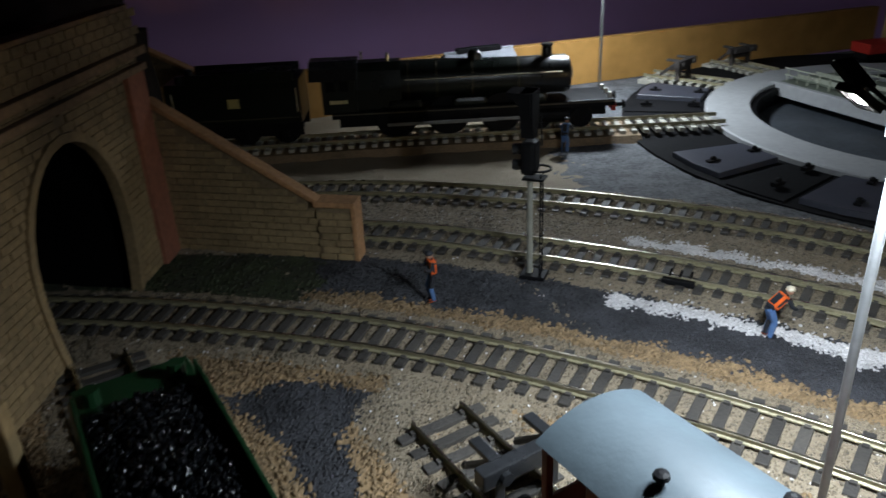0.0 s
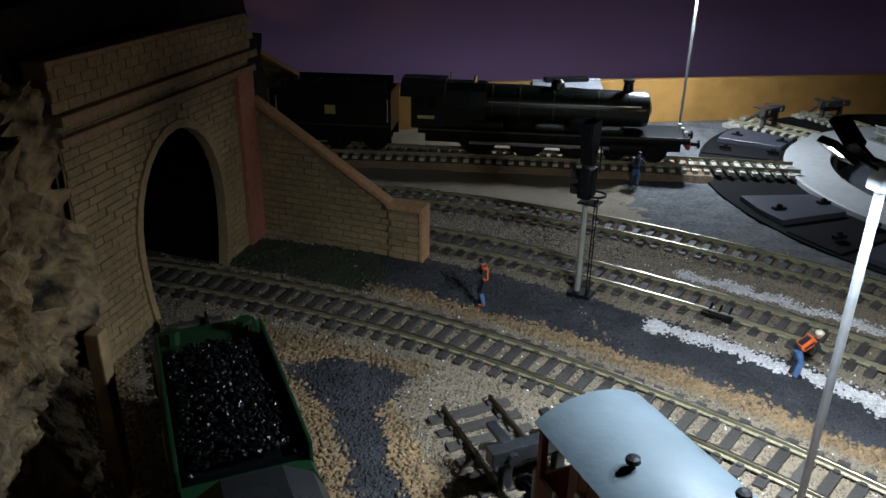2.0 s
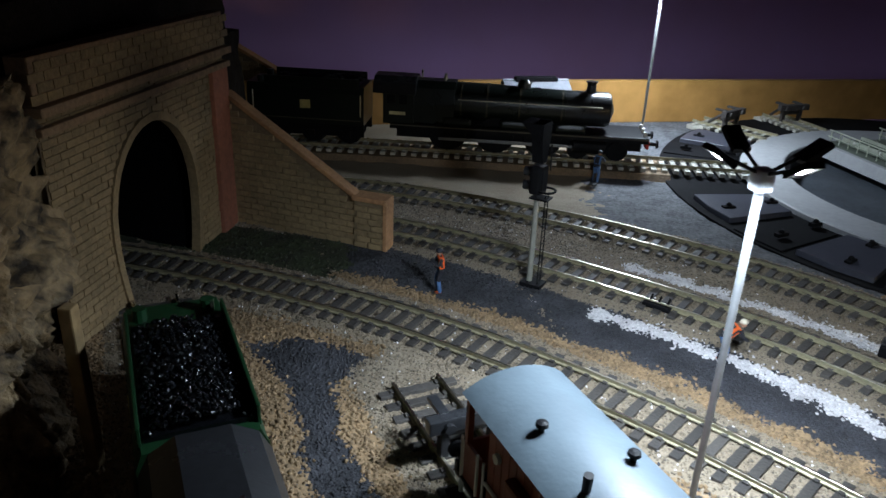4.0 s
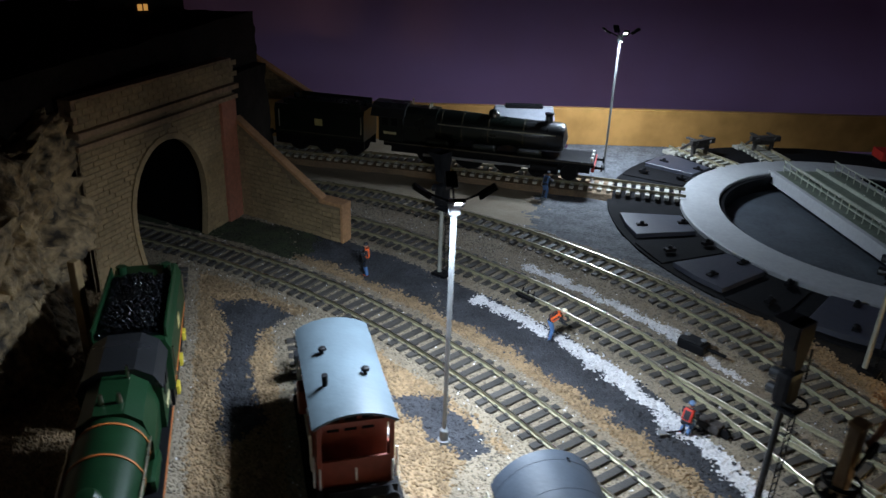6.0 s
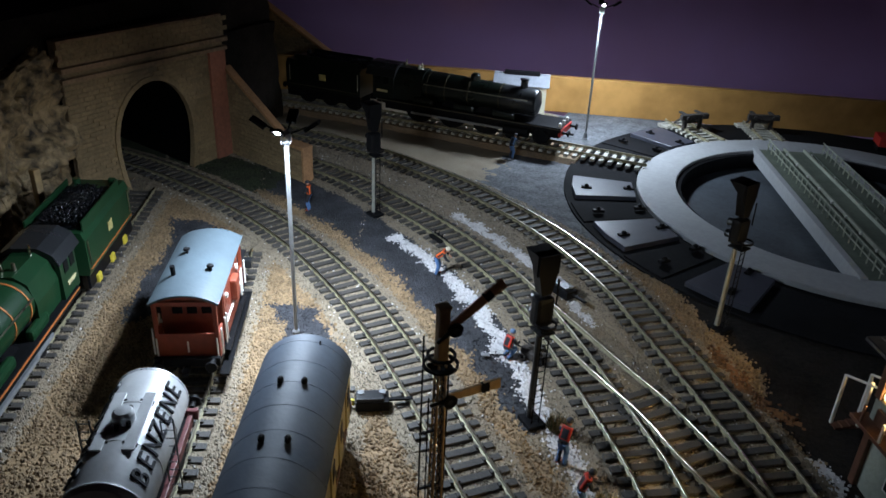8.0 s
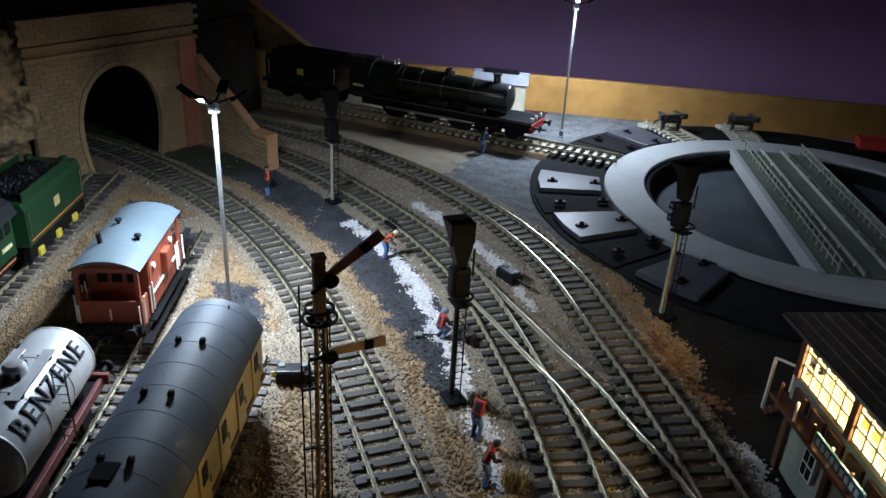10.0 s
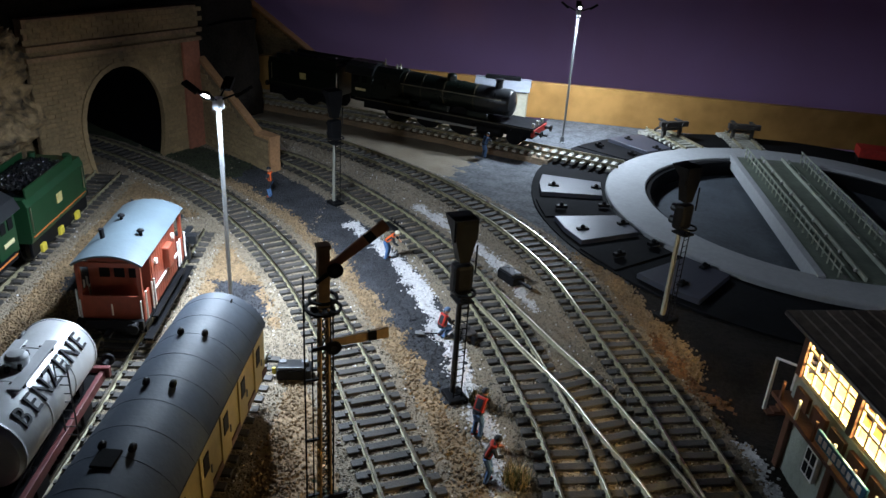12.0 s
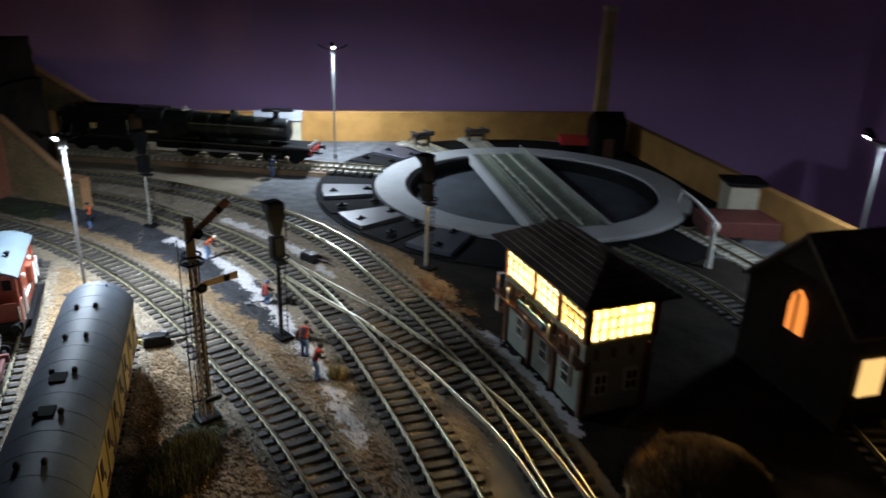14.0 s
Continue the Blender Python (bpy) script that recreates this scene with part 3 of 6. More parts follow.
def brick_wall(name, label, a, b, z_a, z_b, thick, pieces, coping=M_COPING):
    """A wall from a to b whose top slopes from z_a to z_b, laid in courses."""
    a, b = Vector((*a, 0)), Vector((*b, 0))
    d = (b - a).normalized()
    m = Matrix.Translation(a) @ Matrix(((d.x, -d.y, 0, 0), (d.y, d.x, 0, 0), (0, 0, 1, 0), (0, 0, 0, 1)))
    L = (b - a).length
    t = thing(name, label, "wall", m, kind="structure")
    bm = B()
    extrude(bm, [(0, -0.004), (L, -0.004), (L, z_b), (0, z_a)], 0.0004, thick, "y")
    part("core", bm, M_MORTAR, t)
    bm = B()
    s = math.atan2(z_b - z_a, L)
    box(bm, 0, 0, 0, math.hypot(L, z_b - z_a), thick + 0.0015, 0.0024, 0.0005, pose(L / 2, thick / 2, (z_a + z_b) / 2 + 0.0012) @ Euler((0, -s, 0)).to_matrix().to_4x4())
    part("coping", bm, coping, t, "sloping reddish coping stones")
    shapes = {}
    rng = random.Random(7)
    h, l = 0.0030, 0.0082
    for r in range(int(max(z_a, z_b) / 0.0033) + 1):
        z0 = r * 0.0033 + 0.0002
        x = -(l / 2 if r % 2 else 0)
        while x < L:
            x0, x1 = max(x, 0), min(x + l - 0.0004, L)
            top = z_a + (z_b - z_a) * max(x0, x1) / L
            if x1 - x0 > 0.0015 and z0 + h < top:
                key = round((x1 - x0) * 2000)
                if key not in shapes:
                    bm = B()
                    box(bm, 0, 0, 0, x1 - x0, 0.0012, h - 0.0001, 0.0003)
                    shapes[key] = bpy.data.meshes.new("brick")
                    bm.to_mesh(shapes[key])
                    bm.free()
                    shapes[key].materials.append(M_BRICK)
                piece("brick", shapes[key], t, pose((x0 + x1) / 2, rng.uniform(-0.0001, 0.0003), z0 + h / 2))
            x += l
    return t


brick_wall("wing_wall", "buff brick wing wall with sloping red coping", (-0.206, 0.2025), (-0.133, 0.1835), 0.0700, 0.0250, 0.005, True)
pier = thing("wall_pier", "square buff brick pier ending the wing wall", "pier", pose(-0.1247, 0.1868, 0, 0, 0, -14.0), kind="structure")
bm = B()
box(bm, 0, -0.0022, 0.0115, 0.0165, 0.0080, 0.029)
part("core", bm, M_MORTAR, pier)
for r in range(7):
    for k in range(2):
        bm = B()
        box(bm, -0.004 + 0.008 * k + (0.0008 if r % 2 else -0.0008), -0.0064, 0.0018 + 0.0033 * r, 0.0074, 0.0012, 0.0029, 0.0003)
        part("brick", bm, M_BRICK, pier)
bm = B()
box(bm, 0, -0.0024, 0.0268, 0.0190, 0.0104, 0.0026, 0.0006)
part("cap", bm, M_COPING, pier)
bm = B()
box(bm, 0.0086, -0.0024, 0.0118, 0.0020, 0.0096, 0.028, 0.0004)
part("end_stone", bm, M_COPING, pier)
brick_wall("retaining_wall", "long brown brick retaining wall behind the engine road", (-0.345, 0.400), (-0.232, 0.400), 0.098, 0.037, 0.008, False)


def lumpy(name, label, category, m, size, amount, scale, material, kind="", parts=56, seed=1.0):
    """A rough mass: a block grown into knobs and clefts by layered noise."""
    bm = B()
    bmesh.ops.create_cube(bm, size=1.0)
    bmesh.ops.subdivide_edges(bm, edges=bm.edges[:], cuts=parts, use_grid_fill=True)
    for v in bm.verts:
        p = Vector((v.co.x * size[0], v.co.y * size[1], v.co.z * size[2]))
        q = p * scale + Vector((seed, seed * 2, seed * 3))
        n = noise.ridged_multi_fractal(q, 1.0, 2.1, 5, 1.0, 2.0, noise_basis="PERLIN_ORIGINAL") * 0.35 + noise.noise(q * 0.6) + 0.30 * noise.noise(q * 3.2) + 0.07 * noise.noise(q * 8)
        v.co = p + Vector((v.co.x, v.co.y, v.co.z)).normalized() * n * amount
    ob = part(name, bm, material, None, smooth=True)
    ob.matrix_basis = m
    return tagged(ob, label, category, kind=kind)


lumpy("rock_face", "rugged brown rock cutting face with dark clefts", "rock", pose(-0.242, 0.020, 0.046, 0, 0, 31), (0.060, 0.105, 0.105), 0.016, 75, M_ROCK, "structure", parts=84, seed=3.0)
lumpy("rock_outcrop", "rugged tan rock outcrop beside the siding", "rock", pose(-0.222, -0.052, 0.032, 0, 0, 12), (0.065, 0.10, 0.080), 0.016, 75, M_ROCK, "structure", parts=84, seed=8.0)
for hy, hz, wy, wz, seed in ((0.10, 0.1045, 0.42, 0.040, 5.0), (-0.011, 0.040, 0.196, 0.095, 6.0), (0.2545, 0.040, 0.112, 0.095, 7.0)):
    lumpy("hill", "dark grassy hill over the tunnel", "hill", pose(-0.335, hy, hz, 0, 0, 4 if hz > 0.1 else 0), (0.20, wy, wz), 0.005, 30, M_DARK, "structure", parts=30, seed=seed)
post = thing("wooden_post", "plain pale wooden post standing against the rock", "post", pose(-0.1775, 0.004, 0))
part("shaft", box(B(), 0, 0, 0.027, 0.0042, 0.0042, 0.058, 0.0006), mat("pale_wood", (0.36, 0.25, 0.12), 0.7, 0, 0.3, 200, 0.2, 600, 50), post)

# ---- backscene and room ----
W_DIR = Vector((0.957, 0.29, 0))


def fascia(name, label, a, b, height, thick):
    a, b = Vector((*a, 0)), Vector((*b, 0))
    d = (b - a).normalized()
    m = Matrix.Translation(a) @ Matrix(((d.x, -d.y, 0, 0), (d.y, d.x, 0, 0), (0, 0, 1, 0), (0, 0, 0, 1)))
    bm = B()
    box(bm, (b - a).length / 2, thick / 2, height / 2 - 0.001, (b - a).length, thick, height, 0.0008)
    ob = part(name, bm, M_WOODWALL, None)
    ob.matrix_basis = m
    return tagged(ob, label, "board wall", kind="structure")


fascia("wall_north", "low varnished plywood board along the back of the layout", (-0.30, 0.385), (0.336, 0.5777), 0.036, 0.008)
fascia("wall_east", "low varnished plywood board along the side of the layout", (0.339, 0.572), (0.560, 0.018), 0.036, 0.008)
bm = B()
arc = [(-1.10, 0.42), (-0.50, 0.62), (0.0, 0.775), (0.30, 0.86), (0.50, 0.86), (0.66, 0.74), (0.80, 0.42), (1.0, 0.0), (1.2, -0.42)]
arc = curve(arc, 0.03)
lo, hi = [bm.verts.new((x, y, -0.45)) for x, y in arc], [bm.verts.new((x, y, 1.1)) for x, y in arc]
for k in range(len(arc) - 1):
    bm.faces.new((lo[k], lo[k + 1], hi[k + 1], hi[k]))
sky = part("backdrop", bm, M_SKY, None, smooth=True)
tagged(sky, "dusky purple painted backscene curving round the layout", "backscene", kind="structure")
M_ROOM = mat("dark_room", (0.05, 0.045, 0.05), 0.9, 0, 0.3, 5, 0, 10, 2)
for name, args in (("wall_south", (0, -1.22, 0.5, 2.5, 0.04, 2.0)), ("wall_west", (-1.22, 0, 0.5, 0.04, 2.4, 2.0)), ("wall_outer_east", (1.32, 0, 0.5, 0.04, 2.4, 2.0)), ("wall_outer_north", (0, 1.22, 0.5, 2.5, 0.04, 2.0)), ("ceiling", (0, 0, 1.52, 2.7, 2.5, 0.04))):
    tagged(part(name, box(B(), *args), M_ROOM, None), "dark plain surface of the unlit room", "wall", kind="structure")


# ---- turntable ----
def turntable():
    t = thing("turntable", "grey model locomotive turntable with a deck bridge over a dark pit", "turntable", pose(TT.x, TT.y, 0))
    part("rim", lathe(B(), [(0.1225, -0.012), (0.1225, 0.0040), (0.1232, 0.0047), (0.1515, 0.0047), (0.1525, 0.0040), (0.1525, -0.004), (0.140, -0.012)], 96, ring=True), M_RIM, t, "wide pale grey rim", True)
    part("pit", lathe(B(), [(0.001, -0.0100), (0.1215, -0.0100), (0.1222, -0.012), (0.001, -0.0125)], 96), M_PIT, t, "dark sunken pit floor")
    part("pit_wall", lathe(B(), [(0.1185, -0.010), (0.1185, 0.0020), (0.1228, 0.0020), (0.1228, -0.010)], 96, ring=True), M_BLACK, t)
    bridge = Matrix.Rotation(radians(-70.3), 4, "Z")
    L = 0.243
    def on(bm):
        bm.transform(bridge)
        return bm
    part("bridge_deck", on(box(B(), 0, 0, 0.0030, L, 0.062, 0.004, 0.0006)), M_DECK, t, "pale green-grey bridge deck")
    part("bridge_girder", on(box(B(), 0, -0.0335, 0.0010, L, 0.005, 0.010, 0.0006)), M_RIM, t)
    part("bridge_girder", on(box(B(), 0, 0.0335, 0.0010, L, 0.005, 0.010, 0.0006)), M_RIM, t)
    for s in (-1, 1):
        bm = B()
        box(bm, 0, s * HALF, 0.0065, L, 0.0014, 0.0026)
        part("rail", on(bm), M_RAILING, t)
        part("walkway_edge", on(box(B(), 0, s * 0.0145, 0.0056, L, 0.0012, 0.0012)), M_DECK, t)
        for k in range(25):
            part("post", on(rod(B(), (-L / 2 + 0.003 + k * (L - 0.006) / 24, s * 0.0235, 0.004), (-L / 2 + 0.003 + k * (L - 0.006) / 24, s * 0.0235, 0.0145), 0.0006, seg=6)), M_RAILING, t)
        for z in (0.0095, 0.0145):
            part("handrail", on(rod(B(), (-L / 2, s * 0.0235, z), (L / 2, s * 0.0235, z), 0.0005, seg=6)), M_RAILING, t)
        for k in range(9):
            part("lamp_stud", on(ball(B(), (-L / 2 + 0.014 + k * 0.027, s * (HALF + 0.0016), 0.0066), 0.0013, 8)), M_WHITEPAINT, t)
    for k, deg in enumerate((199, 212, 224, 236, 250, 160, 148)):
        m = Matrix.Rotation(radians(deg), 4, "Z")
        bm = B()
        raised = k % 2 == 0
        extrude(bm, [(0.1560, -0.0150), (0.201, -0.0205), (0.203, 0.0), (0.201, 0.0205), (0.1560, 0.0150)] if raised else [(0.1545, -0.0120), (0.206, -0.0170), (0.2065, 0.0), (0.206, 0.0170), (0.1545, 0.0120)], 0.0, 0.0044 if raised else 0.0022, "z")
        bmesh.ops.bevel(bm, geom=bm.edges[:], offset=0.0003, segments=1, affect="EDGES")
        bm.transform(m)
        part("exit_plate", bm, M_PLATE if raised else M_APRON, t, "smooth dark plastic exit plate")
        for r, o in ((0.160, 0), (0.192, 0.004)):
            bm = B()
            box(bm, r, o, 0.0045, 0.008, 0.0035, 0.0022, 0.0004)
            ball(bm, (r, o, 0.0060), 0.0017, 8)
            bm.transform(m)
            part("clip", bm, M_BLACK, t)
    return t


turntable()
ring = part("turntable_apron", lathe(B(), [(0.150, -0.002), (0.150, 0.0012), (0.2085, 0.0012), (0.2085, -0.002)], 96, ring=True), M_APRON, None)
ring.matrix_basis = pose(TT.x, TT.y, 0)
tagged(ring, "black plastic apron round the turntable", "apron", kind="structure")


# ---- yard fittings ----
def yard_lamp(x, y, height, turn=20):
    t = thing("yard_lamp", "tall slim grey yard lamp with four lit heads on arms", "lamp post", pose(x, y, 0, 0, 0, turn), "yard lamps")
    part("base", lathe(B(), [(0.0028, -0.001), (0.0028, 0.0010), (0.0019, 0.0014), (0.0019, 0.0060), (0.0012, 0.0068)], 14), M_GREY, t, smooth=True)
    part("pole", rod(B(), (0, 0, 0.006), (0, 0, height - 0.004), 0.0009, 0.0011, 12), M_STEEL, t, smooth=True)
    part("collar", box(B(), 0, 0, height - 0.0045, 0.0042, 0.0042, 0.0055, 0.0006), mat("pole_collar", (0.5, 0.51, 0.53), 0.35, 0.1, 0.1), t, "pale square collar")
    for k in range(4):
        m = Matrix.Rotation(radians(90 * k), 4, "Z")
        arm = part("arm", rod(B(), (0.001, 0, height - 0.003), (0.0095, 0, height + 0.0008), 0.00045, seg=8), M_BLACK, t)
        arm.matrix_basis = m
        # a flat floodlight whose rim hangs below its lamp, tipped a little outwards
        tip = m @ Matrix.Translation((0.0125, 0, height + 0.0012)) @ Matrix.Rotation(radians(-34), 4, "Y")
        bm = box(B(), 0, 0, 0.0010, 0.0076, 0.0046, 0.0008, 0.0003)
        for sx in (-1, 1):
            box(bm, sx * 0.0035, 0, 0.0004, 0.0006, 0.0046, 0.0010)
            box(bm, 0, sx * 0.0020, 0.0004, 0.0064, 0.0006, 0.0010)
        head = part("head", bm, M_BLACK, t, "flat black floodlight head")
        head.matrix_basis = tip
        part("led", box(B(), 0, 0, 0.0003, 0.0030, 0.0018, 0.0004), M_LED, head)
    return t


for (lx, ly), lh in ((LAMP_1, 0.112), (LAMP_2, 0.119), (LAMP_3, 0.110)):
    yard_lamp(lx, ly, lh)


def ladder(bm, x, y, z0, z1, w=0.0036, n=None):
    for s in (-1, 1):
        rod(bm, (x, y + s * w / 2, z0), (x, y + s * w / 2, z1), 0.0003, seg=5)
    n = n or int((z1 - z0) / 0.0032)
    for k in range(n):
        z = z0 + (k + 0.6) * (z1 - z0) / n
        rod(bm, (x, y - w / 2, z), (x, y + w / 2, z), 0.00022, seg=5)
    return bm


def colour_signal(x, y, turn, post_h, dark, hood=1.0):
    """A colour-light signal that faces local -x; its ladder stands behind."""
    t = thing("colour_light_signal", "colour light railway signal with hooded black head and ladder", "signal", pose(x, y, 0, 0, 0, turn), "colour light signals")
    part("base", box(B(), 0.002, 0, 0.0006, 0.0105, 0.0085, 0.0026, 0.0004), M_BLACK, t)
    part("post", rod(B(), (0, 0, 0.001), (0, 0, post_h), 0.0014, 0.0012, 12), M_SATIN if dark else mat("cream_post", (0.27, 0.265, 0.225), 0.5, 0, 0.2), t, smooth=True)
    part("ladder", ladder(B(), 0.0048, 0, 0.001, post_h + 0.002), M_BLACK, t)
    bm = B()
    box(bm, 0.002, 0, post_h, 0.0088, 0.0072, 0.0008, 0.0002)
    part("platform", bm, M_BLACK, t)
    bm = lathe(B(), [(0.0038, -0.0004), (0.0046, -0.0004), (0.0046, 0.0004), (0.0038, 0.0004)], 18, pose(0.0042, 0, post_h + 0.004), ring=True)
    part("hoop", bm, M_BLACK, t)
    h = part("lower_head", box(B(), 0, 0, post_h + 0.0085, 0.0062, 0.0085, 0.0135, 0.0018), M_BLACK, t, "rounded black signal head")
    for z in (0.005, 0.0115):
        part("lens_hood", rod(B(), (-0.003, 0, post_h + z), (-0.0068, 0, post_h + z - 0.0003), 0.0022, seg=12), M_SATIN, h)
    bm = B()
    extrude(bm, [(-0.0048, post_h + 0.0345), (0.0048, post_h + 0.0345), (0.0048, post_h + 0.0275), (0.0022, post_h + 0.0165), (-0.0022, post_h + 0.0165), (-0.0048, post_h + 0.0275)], -0.0030, 0.0022, "x")
    u = part("upper_head", bm, M_BLACK, t, "angular black route indicator box")
    bm = B()
    extrude(bm, [(-0.0085, post_h + 0.0345), (0.0015, post_h + 0.0345), (0.0015, post_h + 0.0255)], -0.0052, 0.0052, "y")
    part("hood", bm, M_BLACK, u)
    part("cable", rod(B(), (0.0035, 0.0042, post_h + 0.012), (0.0030, 0.0045, post_h + 0.024), 0.0004, seg=5), M_BLACK, t)
    return t


colour_signal(-0.0442, 0.1552, -25, 0.044, False)
colour_signal(0.1258, -0.0030, -40, 0.0485, True)
colour_signal(0.1908, 0.1190, -30, 0.050, False)


def semaphore():
    """Post at the origin; the arms reach towards local +x and are seen from local -y."""
    t = thing("semaphore_signal", "tall lattice semaphore signal with two brown arms", "signal", pose(0.1202, -0.0908, 0, 0, 0, 50) @ Matrix.Diagonal((1, 1, 0.965, 1)))
    wood = mat("aged_tan_wood", (0.50, 0.32, 0.15), 0.6, 0, 0.35, 300, 0.2, 800, 50)
    arm_c = mat("arm_brown", (0.42, 0.17, 0.08), 0.6, 0, 0.3, 300, 0.1, 800, 50)
    part("base", box(B(), 0, 0, 0.0010, 0.011, 0.010, 0.0032, 0.0004), M_BLACK, t)
    h = 0.086
    for sx in (-1, 1):
        for sy in (-1, 1):
            part("corner_post", rod(B(), (sx * 0.0018, sy * 0.0018, 0.002), (sx * 0.0012, sy * 0.0012, h), 0.00045, seg=6), wood, t)
    bm = B()
    n = 20
    for k in range(n):
        z0, z1 = 0.003 + k * (h - 0.004) / n, 0.003 + (k + 1) * (h - 0.004) / n
        w = 0.0018 - 0.0006 * k / n
        for a, b in (((-w, -w), (w, -w)), ((w, -w), (w, w)), ((w, w), (-w, w)), ((-w, w), (-w, -w))):
            rod(bm, (*a, z0), (*b, z1), 0.00025, seg=4)
            rod(bm, (*a, z1), (*b, z1), 0.00025, seg=4)
    part("lattice", bm, M_SATIN, t)
    part("ladder", ladder(B(), 0.0032, 0.0022, 0.001, h, 0.0030), M_BLACK, t)
    part("upper_post", box(B(), 0, 0, 0.0965, 0.0036, 0.0032, 0.0200, 0.0005), wood, t, "pale tan timber upper post")
    part("cap", box(B(), 0, 0, 0.1070, 0.0042, 0.0038, 0.0012, 0.0004), wood, t)
    for z, r in ((h, 0.0052), (h + 0.0035, 0.0042)):
        part("hoop", lathe(B(), [(r - 0.0004, -0.0004), (r + 0.0004, -0.0004), (r + 0.0004, 0.0004), (r - 0.0004, 0.0004)], 20, pose(0, 0, z), ring=True), M_BLACK, t, "black safety hoop round the platform")
    part("platform", box(B(), 0, 0, h - 0.0012, 0.0070, 0.0060, 0.0009, 0.0002), M_BLACK, t)
    for z, lift, length in ((0.1000, 36, 0.0205), (0.0745, 2, 0.0180)):
        m = pose(0.0, -0.0026, z, 0, -lift, 0)
        a = part("arm", extrude(B(), [(0.002, -0.0013), (0.002 + length, -0.0019), (0.002 + length, 0.0019), (0.002, 0.0013)], -0.0004, 0.0004, "y"), arm_c if lift > 10 else wood, t, "brown wooden signal arm")
        a.matrix_basis = m
        part("stripe", box(B(), 0.002 + length * 0.70, 0, 0, 0.0028, 0.0012, 0.0034), M_BLACK, a)
        sp = part("spectacle", lathe(B(), [(0.0010, -0.0005), (0.0024, -0.0005), (0.0024, 0.0005), (0.0010, 0.0005)], 16, pose(0.0022, -0.0006, -0.0016, 90, 0, 0), ring=True), M_BLACK, t)
        sp.matrix_basis = m
        part("lens", rod(B(), (0.0022, -0.0003, -0.0016), (0.0022, -0.0009, -0.0016), 0.0010, seg=12), M_SATIN, sp)
        part("crank", box(B(), -0.0020, -0.0005, -0.0010, 0.0050, 0.0008, 0.0012, 0.0002), M_BLACK, sp)
    part("pull_wire", rod(B(), (-0.0060, 0, 0.002), (-0.0060, 0, 0.098), 0.00030, seg=5), M_BLACK, t)
    part("pull_wire", rod(B(), (-0.0036, 0, 0.002), (-0.0036, 0, 0.074), 0.00025, seg=5), M_BLACK, t)
    for z in (0.012, 0.036, 0.060):
        part("wire_guide", box(B(), -0.0032, 0, z, 0.0064, 0.0008, 0.0008), M_BLACK, t)
    part("balance_weight", box(B(), 0.003, -0.0030, 0.012, 0.008, 0.0012, 0.0022, 0.0003), M_BLACK, t)
    return t


semaphore()


# ---- track workers: plain toy figures ----
M_ORANGE = mat("orange_vest", (0.72, 0.11, 0.015), 0.6, 0, 0.2)
M_RED = mat("red_vest", (0.50, 0.035, 0.02), 0.6, 0, 0.2)
M_DENIM = mat("blue_trousers", (0.075, 0.16, 0.34), 0.7, 0, 0.2)
M_NAVY = mat("dark_sleeves", (0.015, 0.016, 0.022), 0.6, 0, 0.2)
M_SKIN = mat("painted_face", (0.45, 0.24, 0.15), 0.6, 0, 0.15)
M_HELMET = mat("pale_helmet", (0.62, 0.55, 0.42), 0.4, 0, 0.1)
M_BLUEHAT = mat("blue_helmet", (0.12, 0.20, 0.34), 0.4, 0, 0.1)


def figure(label, m, bend, vest, hat, legs=M_DENIM, sit=0.0):
    """A small plastic figure: bend is how far it stoops, sit how far it crouches. Faces local +x."""
    bm = B()
    marks = []

    def add(material):
        n = len(bm.faces)
        marks.append((n, material))

    hip = 0.0112 * (1 - 0.62 * sit)
    add(2)
    for s in (-1, 1):
        knee = (0.0014 + 0.004 * sit, s * 0.0014, hip * 0.55 + 0.002 * sit)
        rod(bm, (0.0002, s * 0.0015, 0.0004), knee, 0.0009, 0.0011, 8)
        rod(bm, knee, (-0.0004, s * 0.0010, hip), 0.0011, 0.0014, 8)
    add(3)
    for s in (-1, 1):
        box(bm, 0.0010, s * 0.0015, 0.0004, 0.0034, 0.0014, 0.0010, 0.0003)
    b = radians(bend)
    ax = Vector((math.sin(b), 0, math.cos(b)))
    base = Vector((-0.0003, 0, hip))
    top = base + ax * 0.0068
    add(0)
    m2 = Matrix.Translation((base + top) / 2) @ Matrix.Rotation(b, 4, "Y")
    box(bm, 0, 0, 0.0005, 0.0028, 0.0046, 0.0062, 0.0009, m2)
    add(3)
    box(bm, 0, 0, -0.0026, 0.0027, 0.0040, 0.0014, 0.0004, m2)
    for s in (-1, 1):
        sh = top + Vector((0, s * 0.0026, -0.0006))
        el = sh + Vector((0.0012, s * 0.0008, -0.0028))
        ha = el + Vector((0.0024, -s * 0.0006, -0.0016 if bend > 20 else 0.0004))
        rod(bm, sh, el, 0.0009, 0.0008, 7)
        rod(bm, el, ha, 0.0008, 0.0006, 7)
    add(4)
    hd = top + ax * 0.0019 + Vector((0.0005, 0, 0))
    ball(bm, hd, 0.0014, 10, (1, 0.9, 1.15))
    add(1)
    ball(bm, hd + Vector((0, 0, 0.0007)), 0.0016, 10, (1.05, 1, 0.75))
    bm.faces.ensure_lookup_table()
    for k, (n, i) in enumerate(marks):
        end = marks[k + 1][0] if k + 1 < len(marks) else len(bm.faces)
        for j in range(n, end):
            bm.faces[j].material_index = i
    ob = part("toy_figure", bm, [vest, hat, legs, M_NAVY, M_SKIN], None, smooth=True)
    ob.matrix_basis = m
    return tagged(ob, label, "toy figure", "toy track workers")


